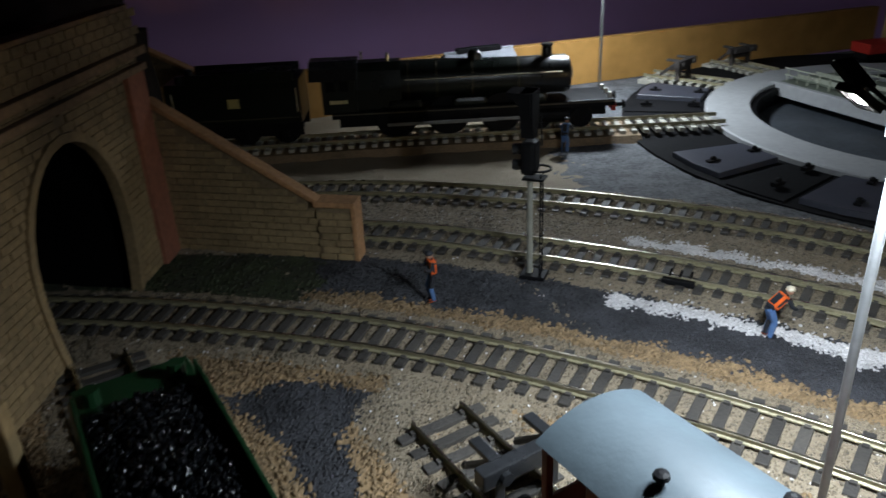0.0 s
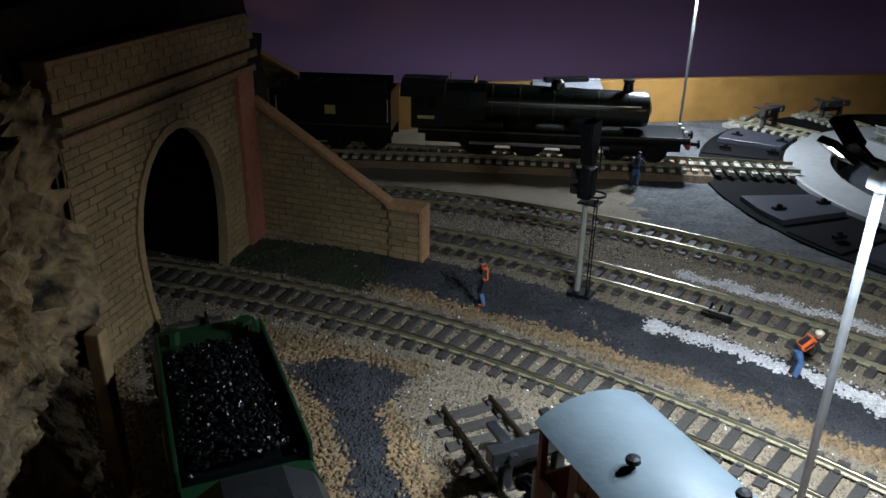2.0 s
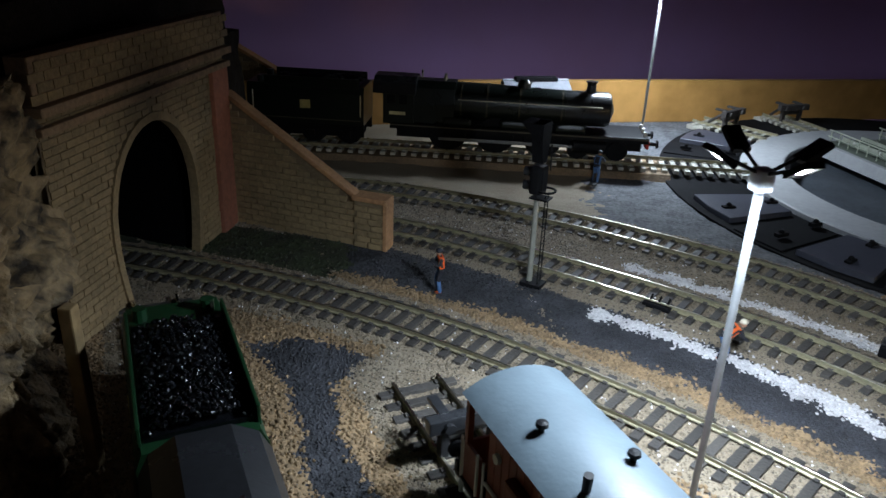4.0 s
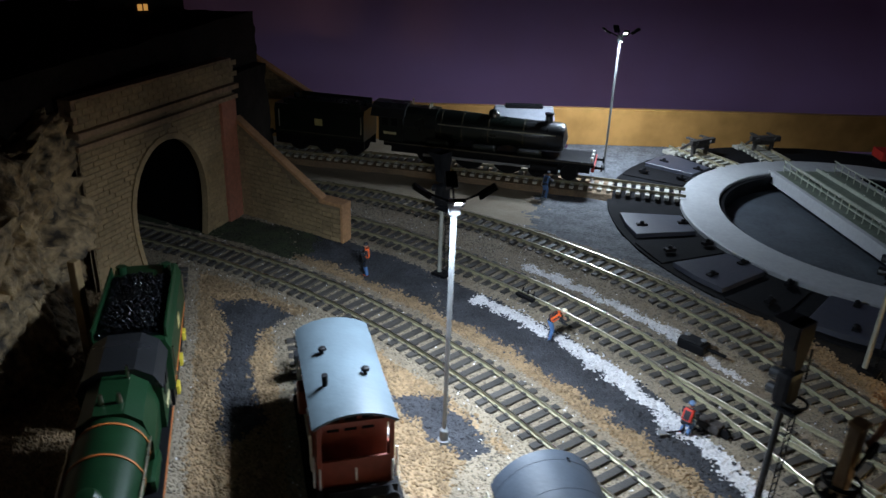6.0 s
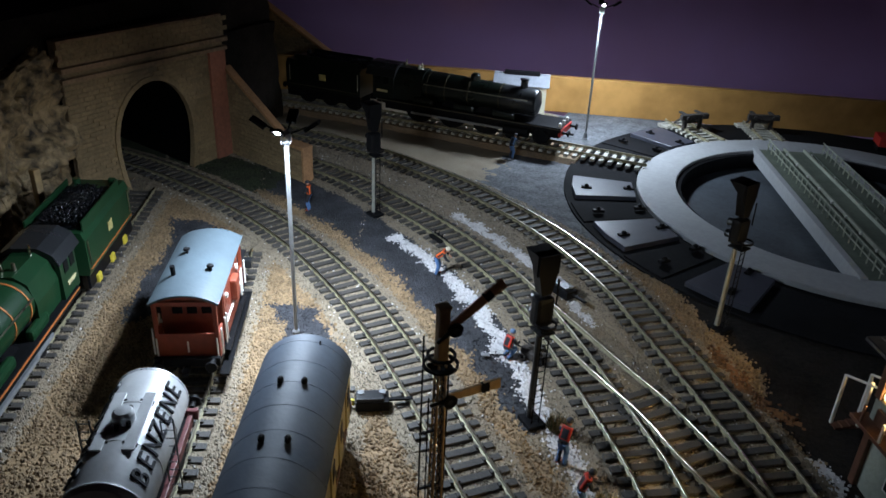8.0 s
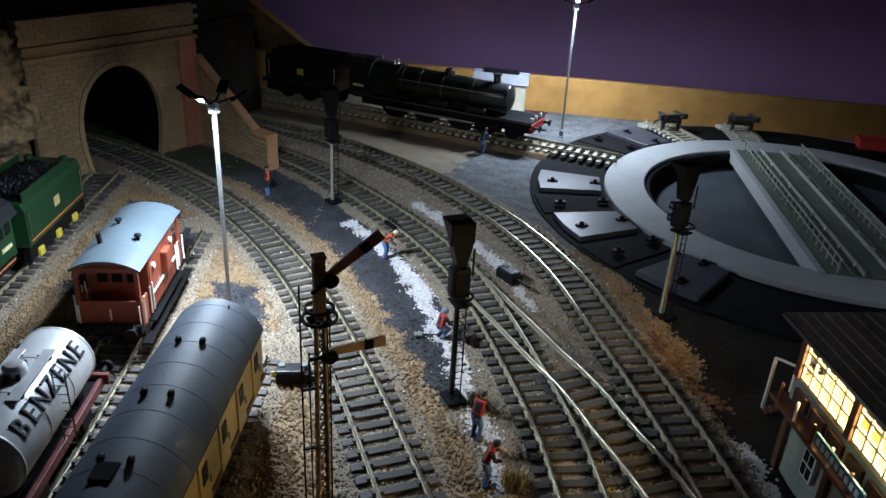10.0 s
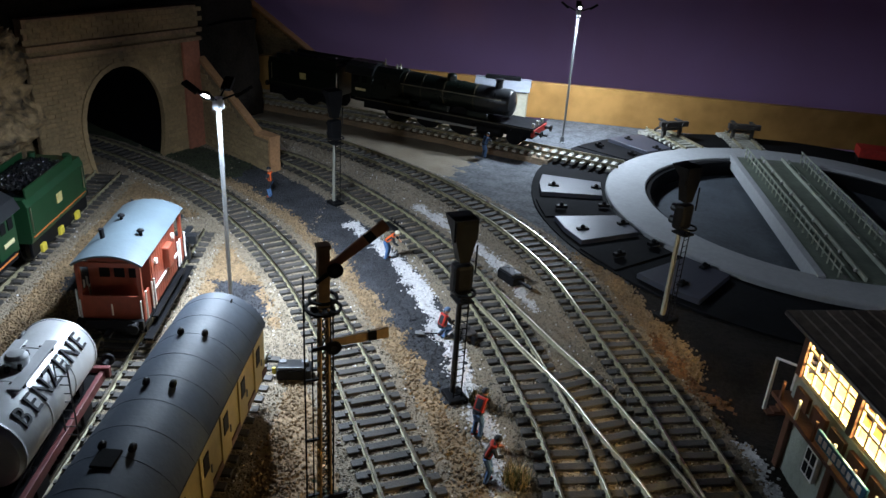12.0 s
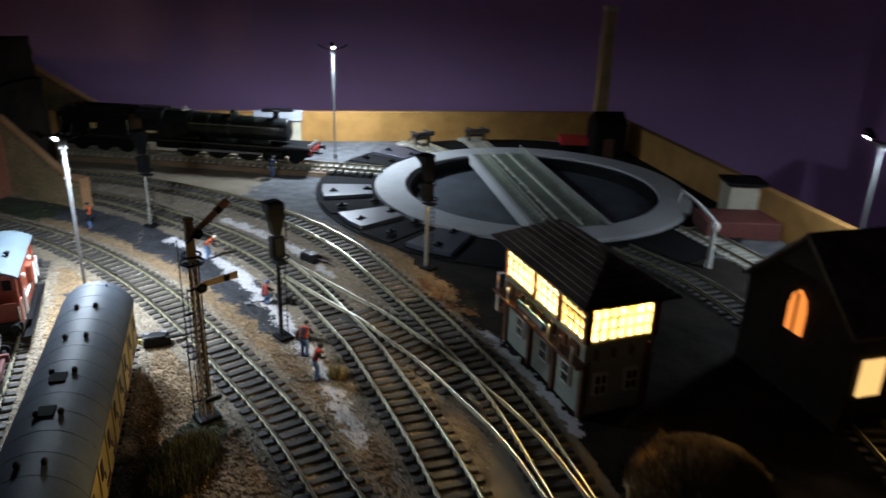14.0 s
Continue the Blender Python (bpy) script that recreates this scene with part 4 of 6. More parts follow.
figure("toy worker figure in orange vest standing upright on cinders", pose(-0.0852, 0.1376, 0.001, 0, 0, 200), 4, M_ORANGE, M_NAVY)
figure("stooping toy worker figure in orange vest and pale helmet", pose(0.0318, 0.0978, 0.0008, 0, 0, 10), 48, M_ORANGE, M_HELMET)
figure("crouching toy worker figure in red vest and blue helmet", pose(0.1000, 0.0362, 0.0008, 0, 0, 60), 18, M_RED, M_BLUEHAT, sit=0.8)
figure("toy worker figure in red vest with dark hair bending", pose(0.1468, -0.0240, 0.0008, 0, 0, 80), 26, M_RED, M_NAVY)
figure("toy worker figure in faded red vest leaning forward", pose(0.1606, -0.0460, 0.0008, 0, 0, 20), 20, M_RED, M_NAVY)
figure("toy railwayman figure in dark blue overalls by the shed road", pose(-0.001, 0.312, 0.001, 0, 0, 60), 20, M_DENIM, M_NAVY)

# tools and boxes lying by the line
M_STONE = mat("dark_spoil", (0.05, 0.042, 0.038), 0.8, 0, 0.4, 500, 0.8, 900, 90)


def point_motor(x, y, turn):
    t = thing("point_motor", "black plastic point motor box on the ballast", "point motor", pose(x, y, 0.0015, 0, 0, turn), "point motors")
    part("body", box(B(), 0, 0, 0.0022, 0.0150, 0.0085, 0.0052, 0.0008), M_BLACK, t)
    part("cover", box(B(), -0.001, 0, 0.0053, 0.0122, 0.0070, 0.0014, 0.0005), M_SATIN, t)
    for o in (-0.005, 0.0045):
        part("screw_boss", rod(B(), (o, 0.0012, 0.0058), (o, 0.0012, 0.0066), 0.0015, seg=12), M_GREY, t)
    part("tie_bar", box(B(), 0.0115, 0, 0.0030, 0.013, 0.0020, 0.0010, 0.0002), M_BLACK, t)
    return t


point_motor(0.0605, -0.0285, 32)
point_motor(0.1062, 0.1112, -30)
yel = thing("yellow_clip", "tiny bright yellow clip on the point motor", "clip", pose(0.0532, -0.0335, 0.003))
part("tag", box(B(), 0, 0, 0.001, 0.0016, 0.0012, 0.0030, 0.0003), mat("yellow_plastic", (0.70, 0.55, 0.03), 0.5), yel)
ground_frame = thing("ground_lever", "low black lever frame beside the middle line", "lever frame", pose(0.0135, 0.1385, 0.001, 0, 0, -30))
part("plate", box(B(), 0, 0, 0.0016, 0.013, 0.006, 0.0022, 0.0004), M_BLACK, ground_frame)
for o in (-0.004, 0.0, 0.004):
    part("lever", rod(B(), (o, 0, 0.002), (o + 0.001, 0, 0.0065), 0.0005, seg=6), M_BLACK, ground_frame)
barrow = thing("wheelbarrow", "small dark upturned wheelbarrow with spoil by the crouching worker", "wheelbarrow", pose(0.1110, 0.0420, 0.001, 0, 0, -35))
part("tray", box(B(), 0, 0, 0.0028, 0.011, 0.0065, 0.0040, 0.0012), M_STONE, barrow)
part("wheel", rod(B(), (0.0075, -0.0008, 0.0022), (0.0075, 0.0008, 0.0022), 0.0022, seg=12), M_BLACK, barrow)
for s in (-1, 1):
    part("handle", rod(B(), (-0.004, s * 0.0025, 0.004), (-0.011, s * 0.0030, 0.0030), 0.0004, seg=6), M_BLACK, barrow)
shovel = thing("shovel", "small steel shovel lying on the cinders", "shovel", pose(0.0905, 0.0315, 0.0015, 0, 0, 25))
part("handle", rod(B(), (0.002, 0, 0.0008), (0.010, 0, 0.0010), 0.0004, seg=6), M_BLACK, shovel)
part("blade", box(B(), 0, 0, 0.0008, 0.0042, 0.0030, 0.0005, 0.0002), M_STEEL, shovel)


# ---- buffer stops ----
def buffer_stop(name, label, m, material, rails=0.0):
    t = thing(name, label, "buffer stop", m, "buffer stops")
    for s in (-1, 1):
        part("upright", box(B(), 0, s * HALF, 0.0050, 0.0034, 0.0030, 0.0150, 0.0004), material, t)
        part("brace", rod(B(), (0.001, s * HALF, 0.0115), (0.0150, s * HALF, 0.0006), 0.0012, seg=6), material, t)
        part("buffer", rod(B(), (-0.0015, s * HALF, 0.0105), (-0.0052, s * HALF, 0.0105), 0.0018, seg=10), material, t)
    part("beam", box(B(), -0.0014, 0, 0.0108, 0.0044, 0.0300, 0.0050, 0.0005), material, t)
    part("top_arm", box(B(), 0.0050, HALF, 0.0128, 0.0100, 0.0034, 0.0016, 0.0003), material, t)
    part("top_arm", box(B(), 0.0050, -HALF, 0.0128, 0.0100, 0.0034, 0.0016, 0.0003), material, t)
    part("lower_beam", box(B(), 0.0010, 0, 0.0055, 0.0024, 0.0210, 0.0028, 0.0004), material, t)
    return t


d_van = Vector((-0.4985, 0.8669))
van_turn = math.degrees(math.atan2(d_van.y, d_van.x))
buffer_stop("buffer_stop", "black buffer stop ending the brake van siding", pose(-0.0640, 0.0245, RAIL_Z + 0.002, 0, 0, van_turn), M_SATIN)
for deg, far in ((135.0, 0.188), (113.5, 0.184)):
    a = radians(deg)
    c, s = math.cos(a), math.sin(a)
    line = np.array([(TT.x + r * c, TT.y + r * s) for r in np.linspace(0.150, far + 0.030, 30)])
    track("short pale-sleepered stub road at the turntable", line, me=PALE, z=RAIL_Z + 0.002)
    buffer_stop("buffer_stop", "dark timber buffer stop at the turntable stub road", pose(TT.x + far * c, TT.y + far * s, RAIL_Z + 0.002, 0, 0, deg), M_STONE)
    slab = thing("stub_slab", "pale concrete slab under the stub road end", "slab", pose(TT.x + (far + 0.022) * c, TT.y + (far + 0.022) * s, 0, 0, 0, deg))
    part("block", box(B(), 0, 0.012, 0.0014, 0.016, 0.010, 0.0036, 0.0004), M_CONC, slab)


# ---- huts and signal box ----
M_CREAM = mat("cream_render", (0.50, 0.47, 0.36), 0.8, 0, 0.15, 300, 0.2, 900, 40)
M_PALEGREEN = mat("pale_green_board", (0.33, 0.36, 0.30), 0.7, 0, 0.2, 300, 0.2, 900, 40)
M_BROWN = mat("brown_paint", (0.13, 0.055, 0.03), 0.55, 0, 0.3, 300, 0.2, 900, 40)
M_SLATE = mat("brown_slate", (0.24, 0.19, 0.15), 0.7, 0, 0.35, 300, 0.3, 700, 50, spread=0.25)
M_WHITEP = mat("white_paint", (0.75, 0.74, 0.70), 0.5, 0, 0.1)
M_GLASS = glass("window_glass")
M_WARM = glow("warm_lamp", (1.0, 0.62, 0.16), 14.0)
M_INNER = mat("warm_interior", (0.75, 0.60, 0.30), 0.8, 0, 0.2, 200, 0.1, 500, 60)


def hut(label, m, sx, sy, h, wall, roof, ridge=0.008):
    t = thing("yard_hut", label, "hut", m)
    part("hut_shell", extrude(B(), [(-sy / 2, -0.001), (sy / 2, -0.001), (sy / 2, h), (0, h + ridge), (-sy / 2, h)], -sx / 2, sx / 2, "x"), wall, t)
    s = math.atan2(ridge, sy / 2)
    for k in (-1, 1):
        r = part("roof_slope", box(B(), 0, 0, 0, sx + 0.005, math.hypot(ridge, sy / 2) + 0.003, 0.0012, 0.0003), roof, t)
        r.matrix_basis = Matrix.Translation((0, k * sy / 4, h + ridge / 2 + 0.0004)) @ Matrix.Rotation(-k * s, 4, "X")
    part("vent", box(B(), 0, 0, h + ridge + 0.0016, sx * 0.7, 0.006, 0.0036, 0.0006), M_BLACK, t, "dark ridge ventilator")
    part("door", box(B(), 0.004, -sy / 2 - 0.0006, h * 0.40, 0.009, 0.0012, h * 0.8, 0.0003), M_BROWN, t)
    part("window", box(B(), -0.009, -sy / 2 - 0.0005, h * 0.55, 0.007, 0.0010, 0.008, 0.0002), M_BLACK, t)
    return t


M_PALEROOF = mat("pale_roof", (0.24, 0.25, 0.28), 0.55, 0, 0.15, 300, 0.2, 900, 40)
hut("cream hut with pale grey roof and dark ridge ventilator", pose(-0.042, 0.4445, 0, 0, 0, 17), 0.050, 0.026, 0.031, M_CREAM, M_PALEROOF)
box_at = thing("lineside_cabin", "small cream cabin with dark flat roof by the side wall", "cabin", pose(0.4430, 0.2930, 0, 0, 0, 8))
part("cabin_shell", box(B(), 0, 0, 0.0165, 0.030, 0.026, 0.035, 0.0006), M_CREAM, box_at)
part("roof", box(B(), 0, 0, 0.0355, 0.035, 0.031, 0.003, 0.0006), M_BLACK, box_at)
part("plinth", box(B(), -0.014, -0.034, 0.007, 0.062, 0.038, 0.015, 0.0010), mat("maroon_base", (0.13, 0.035, 0.03), 0.6, 0, 0.3), box_at, "maroon coal bunker base")

crane = thing("water_crane", "white painted water crane with curved jib", "water crane", pose(0.398, 0.168, 0, 0, 0, 115))
part("column", rod(B(), (0, 0, -0.001), (0, 0, 0.034), 0.0022, 0.0016, 12), M_WHITEP, crane, smooth=True)
part("collar", lathe(B(), [(0.0026, 0.030), (0.0032, 0.033), (0.0026, 0.036)], 14), M_WHITEP, crane)
bm = B()
jib = [(0.052 * k / 10, 0, 0.036 + 0.010 * math.sin(math.pi * 0.55 * k / 10) - (0.010 if k > 9 else 0)) for k in range(11)]
for a, b in zip(jib, jib[1:]):
    rod(bm, a, b, 0.0013, seg=8)
part("jib", bm, M_WHITEP, crane)


def signal_box():
    """Local x along the track side, y away from the track, z up."""
    t = thing("signal_box", "two-storey signal box with lit windows and brown slate roof", "signal box", pose(0.2545, 0.0235, 0, 0, 0, -60.3))
    L, D, floor, sill, head, eave = 0.0905, 0.040, 0.0320, 0.0420, 0.0605, 0.0640
    # lower storey
    part("lower_wall", box(B(), L / 2, D / 2, floor / 2 - 0.001, L - 0.004, D - 0.004, floor + 0.002), M_PALEGREEN, t, "pale green boarded lower wall")
    for x in (0.002, L * 0.36, L * 0.66, L - 0.002):
        part("timber", box(B(), x, 0.0016, floor / 2, 0.0034, 0.0030, floor, 0.0004), M_BROWN, t)
    for y in (0.002, D - 0.002):
        part("timber", box(B(), L - 0.0015, y, floor / 2, 0.0030, 0.0034, floor, 0.0004), M_BROWN, t)
    for x in (0.022, 0.050, 0.074):
        w = part("lower_window", box(B(), x, 0.0012, 0.0180, 0.0078, 0.0022, 0.0125, 0.0003), M_WHITEP, t, "small white framed window")
        for sx in (-1, 1):
            for sz in (-1, 1):
                part("pane", box(B(), x + sx * 0.0017, 0.0001, 0.0180 + sz * 0.0028, 0.0024, 0.0006, 0.0045), M_BLACK, w)
    for y in (0.011, 0.029):
        w = part("lower_window", box(B(), L - 0.0012, y, 0.0180, 0.0022, 0.0078, 0.0125, 0.0003), M_WHITEP, t, "small white framed window")
        for sy in (-1, 1):
            for sz in (-1, 1):
                part("pane", box(B(), L - 0.0001, y + sy * 0.0017, 0.0180 + sz * 0.0028, 0.0006, 0.0024, 0.0045), M_BLACK, w)
    # balcony and band
    part("walkway", box(B(), L / 2, -0.0022, floor - 0.0006, L + 0.006, 0.0078, 0.0018, 0.0003), M_BROWN, t)
    part("band", box(B(), L / 2, D / 2, (floor + sill) / 2, L, D, sill - floor - 0.0002, 0.0004), M_PALEGREEN, t)
    for k in range(8):
        part("railing_post", box(B(), 0.003 + k * (L - 0.006) / 7, -0.0055, floor + 0.004, 0.0010, 0.0008, 0.0090), M_WHITEP if k % 2 else M_BROWN, t)
    for k in range(7):
        part("panel", box(B(), 0.003 + (k + 0.5) * (L - 0.006) / 7, -0.0008, floor + 0.0046, (L - 0.006) / 7 - 0.0030, 0.0014, 0.0062), M_BROWN, t)
    board = part("name_board", box(B(), 0.045, -0.0062, floor + 0.0055, 0.030, 0.0010, 0.0048, 0.0003), mat("blue_board", (0.03, 0.13, 0.22), 0.4), t, "blue name board")
    for k in range(9):
        part("lettering", box(B(), 0.033 + k * 0.003, -0.0068, floor + 0.0055, 0.0018, 0.0003, 0.0024), M_WHITEP, board)
    for k in range(4):
        part("bracket", box(B(), L + 0.0008, 0.006 + k * 0.010, floor + 0.004, 0.0018, 0.0022, 0.0052, 0.0003), M_BROWN, t)
    # upper storey: floor, posts, glazing
    part("upper_floor", box(B(), L / 2, D / 2, sill - 0.0002, L - 0.001, D - 0.001, 0.0012), M_INNER, t)
    part("back_wall", box(B(), L / 2, D - 0.0008, (sill + eave) / 2, L, 0.0016, eave - sill), M_INNER, t)
    part("end_wall", box(B(), 0.0008, D * 0.70, (sill + eave) / 2, 0.0016, D * 0.6, eave - sill), M_INNER, t)
    for x, y in ((0.001, 0.001), (L * 0.40, 0.001), (L * 0.70, 0.001), (L - 0.001, 0.001), (L - 0.001, D - 0.001), (0.001, D * 0.45)):
        part("corner_post", box(B(), x, y, (sill + eave) / 2, 0.0032, 0.0032, eave - sill, 0.0003), M_BROWN, t)
    part("head_rail", box(B(), L / 2, 0.001, (head + eave) / 2, L, 0.0026, eave - head, 0.0003), M_BROWN, t)
    part("head_rail", box(B(), L - 0.001, D / 2, (head + eave) / 2, 0.0026, D, eave - head, 0.0003), M_BROWN, t)
    bays = [(0.0026, L * 0.40 - 0.0016), (L * 0.40 + 0.0016, L * 0.70 - 0.0016), (L * 0.70 + 0.0016, L - 0.0026)]
    sash = mat("cream_sash", (0.70, 0.62, 0.42), 0.5, 0, 0.1)
    for a, b in bays:
        w = thing("window", "", "")
        w.parent = t
        n = 5 if b - a > 0.028 else 4
        for k in range(n + 1):
            part("glazing_bar", box(B(), a + k * (b - a) / n, 0.0012, (sill + head) / 2, 0.0009, 0.0010, head - sill), sash, w)
        for k in range(4):
            part("glazing_bar", box(B(), (a + b) / 2, 0.0012, sill + 0.0006 + k * (head - sill - 0.0012) / 3, b - a, 0.0010, 0.0009), sash, w)
        g = part("pane", box(B(), (a + b) / 2, 0.0018, (sill + head) / 2, b - a, 0.0002, head - sill), M_GLASS, w)
        g.visible_shadow = False
    w = thing("window", "", "")
    w.parent = t
    for k in range(8):
        part("glazing_bar", box(B(), L - 0.0012, 0.003 + k * (D - 0.006) / 7, (sill + head) / 2, 0.0010, 0.0009, head - sill), sash, w)
    for k in range(4):
        part("glazing_bar", box(B(), L - 0.0012, D / 2, sill + 0.0006 + k * (head - sill - 0.0012) / 3, 0.0010, D - 0.006, 0.0009), sash, w)
    g = part("pane", box(B(), L - 0.0018, D / 2, (sill + head) / 2, 0.0002, D - 0.006, head - sill), M_GLASS, w)
    g.visible_shadow = False
    # inside: lever frame and block shelf
    part("lever_frame", box(B(), L * 0.52, 0.014, sill + 0.003, 0.050, 0.004, 0.005, 0.0004), M_BROWN, t)
    for k in range(16):
        part("lever", rod(B(), (L * 0.26 + k * 0.003, 0.014, sill + 0.005), (L * 0.26 + k * 0.003, 0.0155, sill + 0.0105), 0.0004, seg=5), (M_RED, M_SATIN, M_WHITEP)[k % 3], t)
    part("block_shelf", box(B(), L * 0.5, D - 0.006, sill + 0.0085, 0.052, 0.007, 0.0008), M_BROWN, t)
    for k in range(5):
        part("instrument", box(B(), L * 0.26 + k * 0.010, D - 0.006, sill + 0.0110, 0.005, 0.004, 0.0042, 0.0005), M_BROWN, t)
    for x in (0.3, 0.74):
        part("bulb", ball(B(), (L * x, D * 0.5, head + 0.0005), 0.0016, 10), M_WARM, t, "lit warm bulb")
    # hipped roof of slate courses
    part("ceiling_board", box(B(), L / 2, D / 2, eave + 0.0004, L + 0.001, D + 0.001, 0.0008), M_INNER, t)
    o, ridge = 0.0065, 0.0155
    rows = 9
    roof = part("roof", box(B(), L / 2, D / 2, eave + 0.0012, L + 2 * o - 0.004, D + 2 * o - 0.004, 0.0008), M_BROWN, t, "hipped roof of brown slates in courses")
    for k in range(rows):
        bm = B()
        f0, f1 = k / rows, (k + 1) / rows
        q = []
        for f, lift in ((f0, 0.0007), (f1, 0.0)):
            ix, iy, z = f * (D / 2 + o) * 0.98, f * (D / 2 + o), eave + 0.0008 + ridge * f + lift
            q.append([(-o + ix, -o + iy, z), (L + o - ix, -o + iy, z), (L + o - ix, D + o - iy, z), (-o + ix, D + o - iy, z)])
        lo = [bm.verts.new(p) for p in q[0]]
        hi = [bm.verts.new(p) for p in q[1]]
        dn = [bm.verts.new((p[0], p[1], p[2] - 0.0010)) for p in q[0]]
        for j in range(4):
            i = (j + 1) % 4
            bm.faces.new((lo[j], lo[i], hi[i], hi[j]))
            bm.faces.new((dn[j], dn[i], lo[i], lo[j]))
        part("slate_course", bm, M_SLATE, roof)
    part("ridge_tile", rod(B(), (D / 2 + o, D / 2, eave + ridge + 0.001), (L - D / 2 - o, D / 2, eave + ridge + 0.001), 0.0011, seg=8), M_SLATE, t)
    for a, b in (((-o, -o), (L + o, -o)), ((L + o, -o), (L + o, D + o)), ((-o, -o), (-o, D + o))):
        bm = rod(B(), (*a, eave + 0.0004), (*b, eave + 0.0004), 0.0010, seg=8)
        part("gutter", bm, mat("dark_gutter", (0.06, 0.05, 0.045), 0.4, 0, 0.2), t)
    # outside steps at the far end
    for k in range(8):
        part("step", box(B(), -0.004 - 0.0040 * k, 0.018, floor - 0.002 - 0.0042 * k, 0.0044, 0.012, 0.0010), M_BROWN, t)
    for s in (0.012, 0.024):
        part("handrail", rod(B(), (-0.002, s, floor + 0.008), (-0.034, s, 0.027), 0.0006, seg=6), M_WHITEP, t)
        for x, z0, z1 in ((-0.0338, 0.001, 0.0272), (-0.018, 0.012, 0.0350)):
            part("handrail_post", box(B(), x, s, (z0 + z1) / 2, 0.0012, 0.0012, z1 - z0), M_WHITEP, t)
    return t


signal_box()
sb = pose(0.2545, 0.0235, 0, 0, 0, -60.3)
for x in (0.024, 0.064):
    lamp("signal_box_bulb", "POINT", 0.30, (1.0, 0.74, 0.36), sb @ pose(x, 0.020, 0.0570), 0.0018)


# ---- far corner and the dark edge of the layout ----
chim = thing("factory_chimney", "tall square brown brick factory chimney with pale cap", "chimney", pose(0.3250, 0.5300, 0, 0, 0, 17))
part("shaft", extrude(B(), [(-0.0075, 0), (0.0075, 0), (0.0055, 0.160), (-0.0055, 0.160)], -0.0065, 0.0065, "y"), mat("chimney_brick", (0.45, 0.29, 0.13), 0.8, 0, 0.3, 300, 0.4, 900, 50), chim)
part("cap", box(B(), 0, 0, 0.1615, 0.0145, 0.0150, 0.0060, 0.0008), M_CREAM, chim)
works = thing("engine_house", "dark engine house with pitched roof at the chimney's foot", "building", pose(0.3350, 0.4950, 0, 0, 0, 17))
part("house_shell", extrude(B(), [(-0.016, -0.001), (0.016, -0.001), (0.016, 0.040), (0, 0.052), (-0.016, 0.040)], -0.020, 0.016, "x"), M_BLACK, works)
part("door", box(B(), -0.004, -0.0165, 0.012, 0.012, 0.0012, 0.024, 0.0003), M_BROWN, works)
wagon = thing("red_wagon", "low bright red wagon at the back of the yard", "wagon", pose(0.3000, 0.5050, RAIL_Z, 0, 0, 10))
part("body", box(B(), 0, 0, 0.010, 0.040, 0.022, 0.008, 0.0006), mat("signal_red", (0.5, 0.03, 0.02), 0.5), wagon)
part("underframe", box(B(), 0, 0, 0.004, 0.038, 0.016, 0.006, 0.0006), M_BLACK, wagon)

M_GABLE = mat("dark_gable", (0.06, 0.045, 0.035), 0.8, 0, 0.3, 300, 0.3, 900, 40)
church = thing("gabled_house", "dark gabled house with a lit arched window", "house", pose(0.449, 0.014, 0, 0, 0, 25))
part("house_shell", extrude(B(), [(-0.040, -0.001), (0.040, -0.001), (0.040, 0.052), (0, 0.088), (-0.040, 0.052)], -0.045, 0.055, "x"), M_GABLE, church)
for k in (-1, 1):
    r = part("roof_slope", box(B(), 0.005, 0, 0, 0.108, 0.0575, 0.0022, 0.0004), M_SLATE, church)
    r.matrix_basis = Matrix.Translation((0, k * 0.0205, 0.0715)) @ Matrix.Rotation(-k * radians(42), 4, "X")
win = part("window", extrude(B(), [(0.006 * c, z) for c, z in ((-1, 0.036), (1, 0.036), (1, 0.050), (0.75, 0.056), (0, 0.060), (-0.75, 0.056), (-1, 0.050))], -0.0462, -0.0448, "x"), glow("orange_window", (1.0, 0.30, 0.06), 0.9), church, "arched window glowing orange")
part("mullion", box(B(), -0.0465, 0, 0.047, 0.0010, 0.0012, 0.022), M_BLACK, win)
for x in (-0.032, -0.008, 0.020):
    part("side_window", box(B(), x, -0.0404, 0.030, 0.014, 0.0012, 0.020, 0.0003), glow("yellow_window", (1.0, 0.62, 0.22), 0.9), church, "tall window glowing yellow")

lumpy("straw_mound", "rounded mound of pale straw-coloured ground cover", "mound", pose(0.350, -0.104, 0.001, 0, 0, -25), (0.046, 0.042, 0.014), 0.006, 60, M_STRAW, "structure", parts=20, seed=6.0)


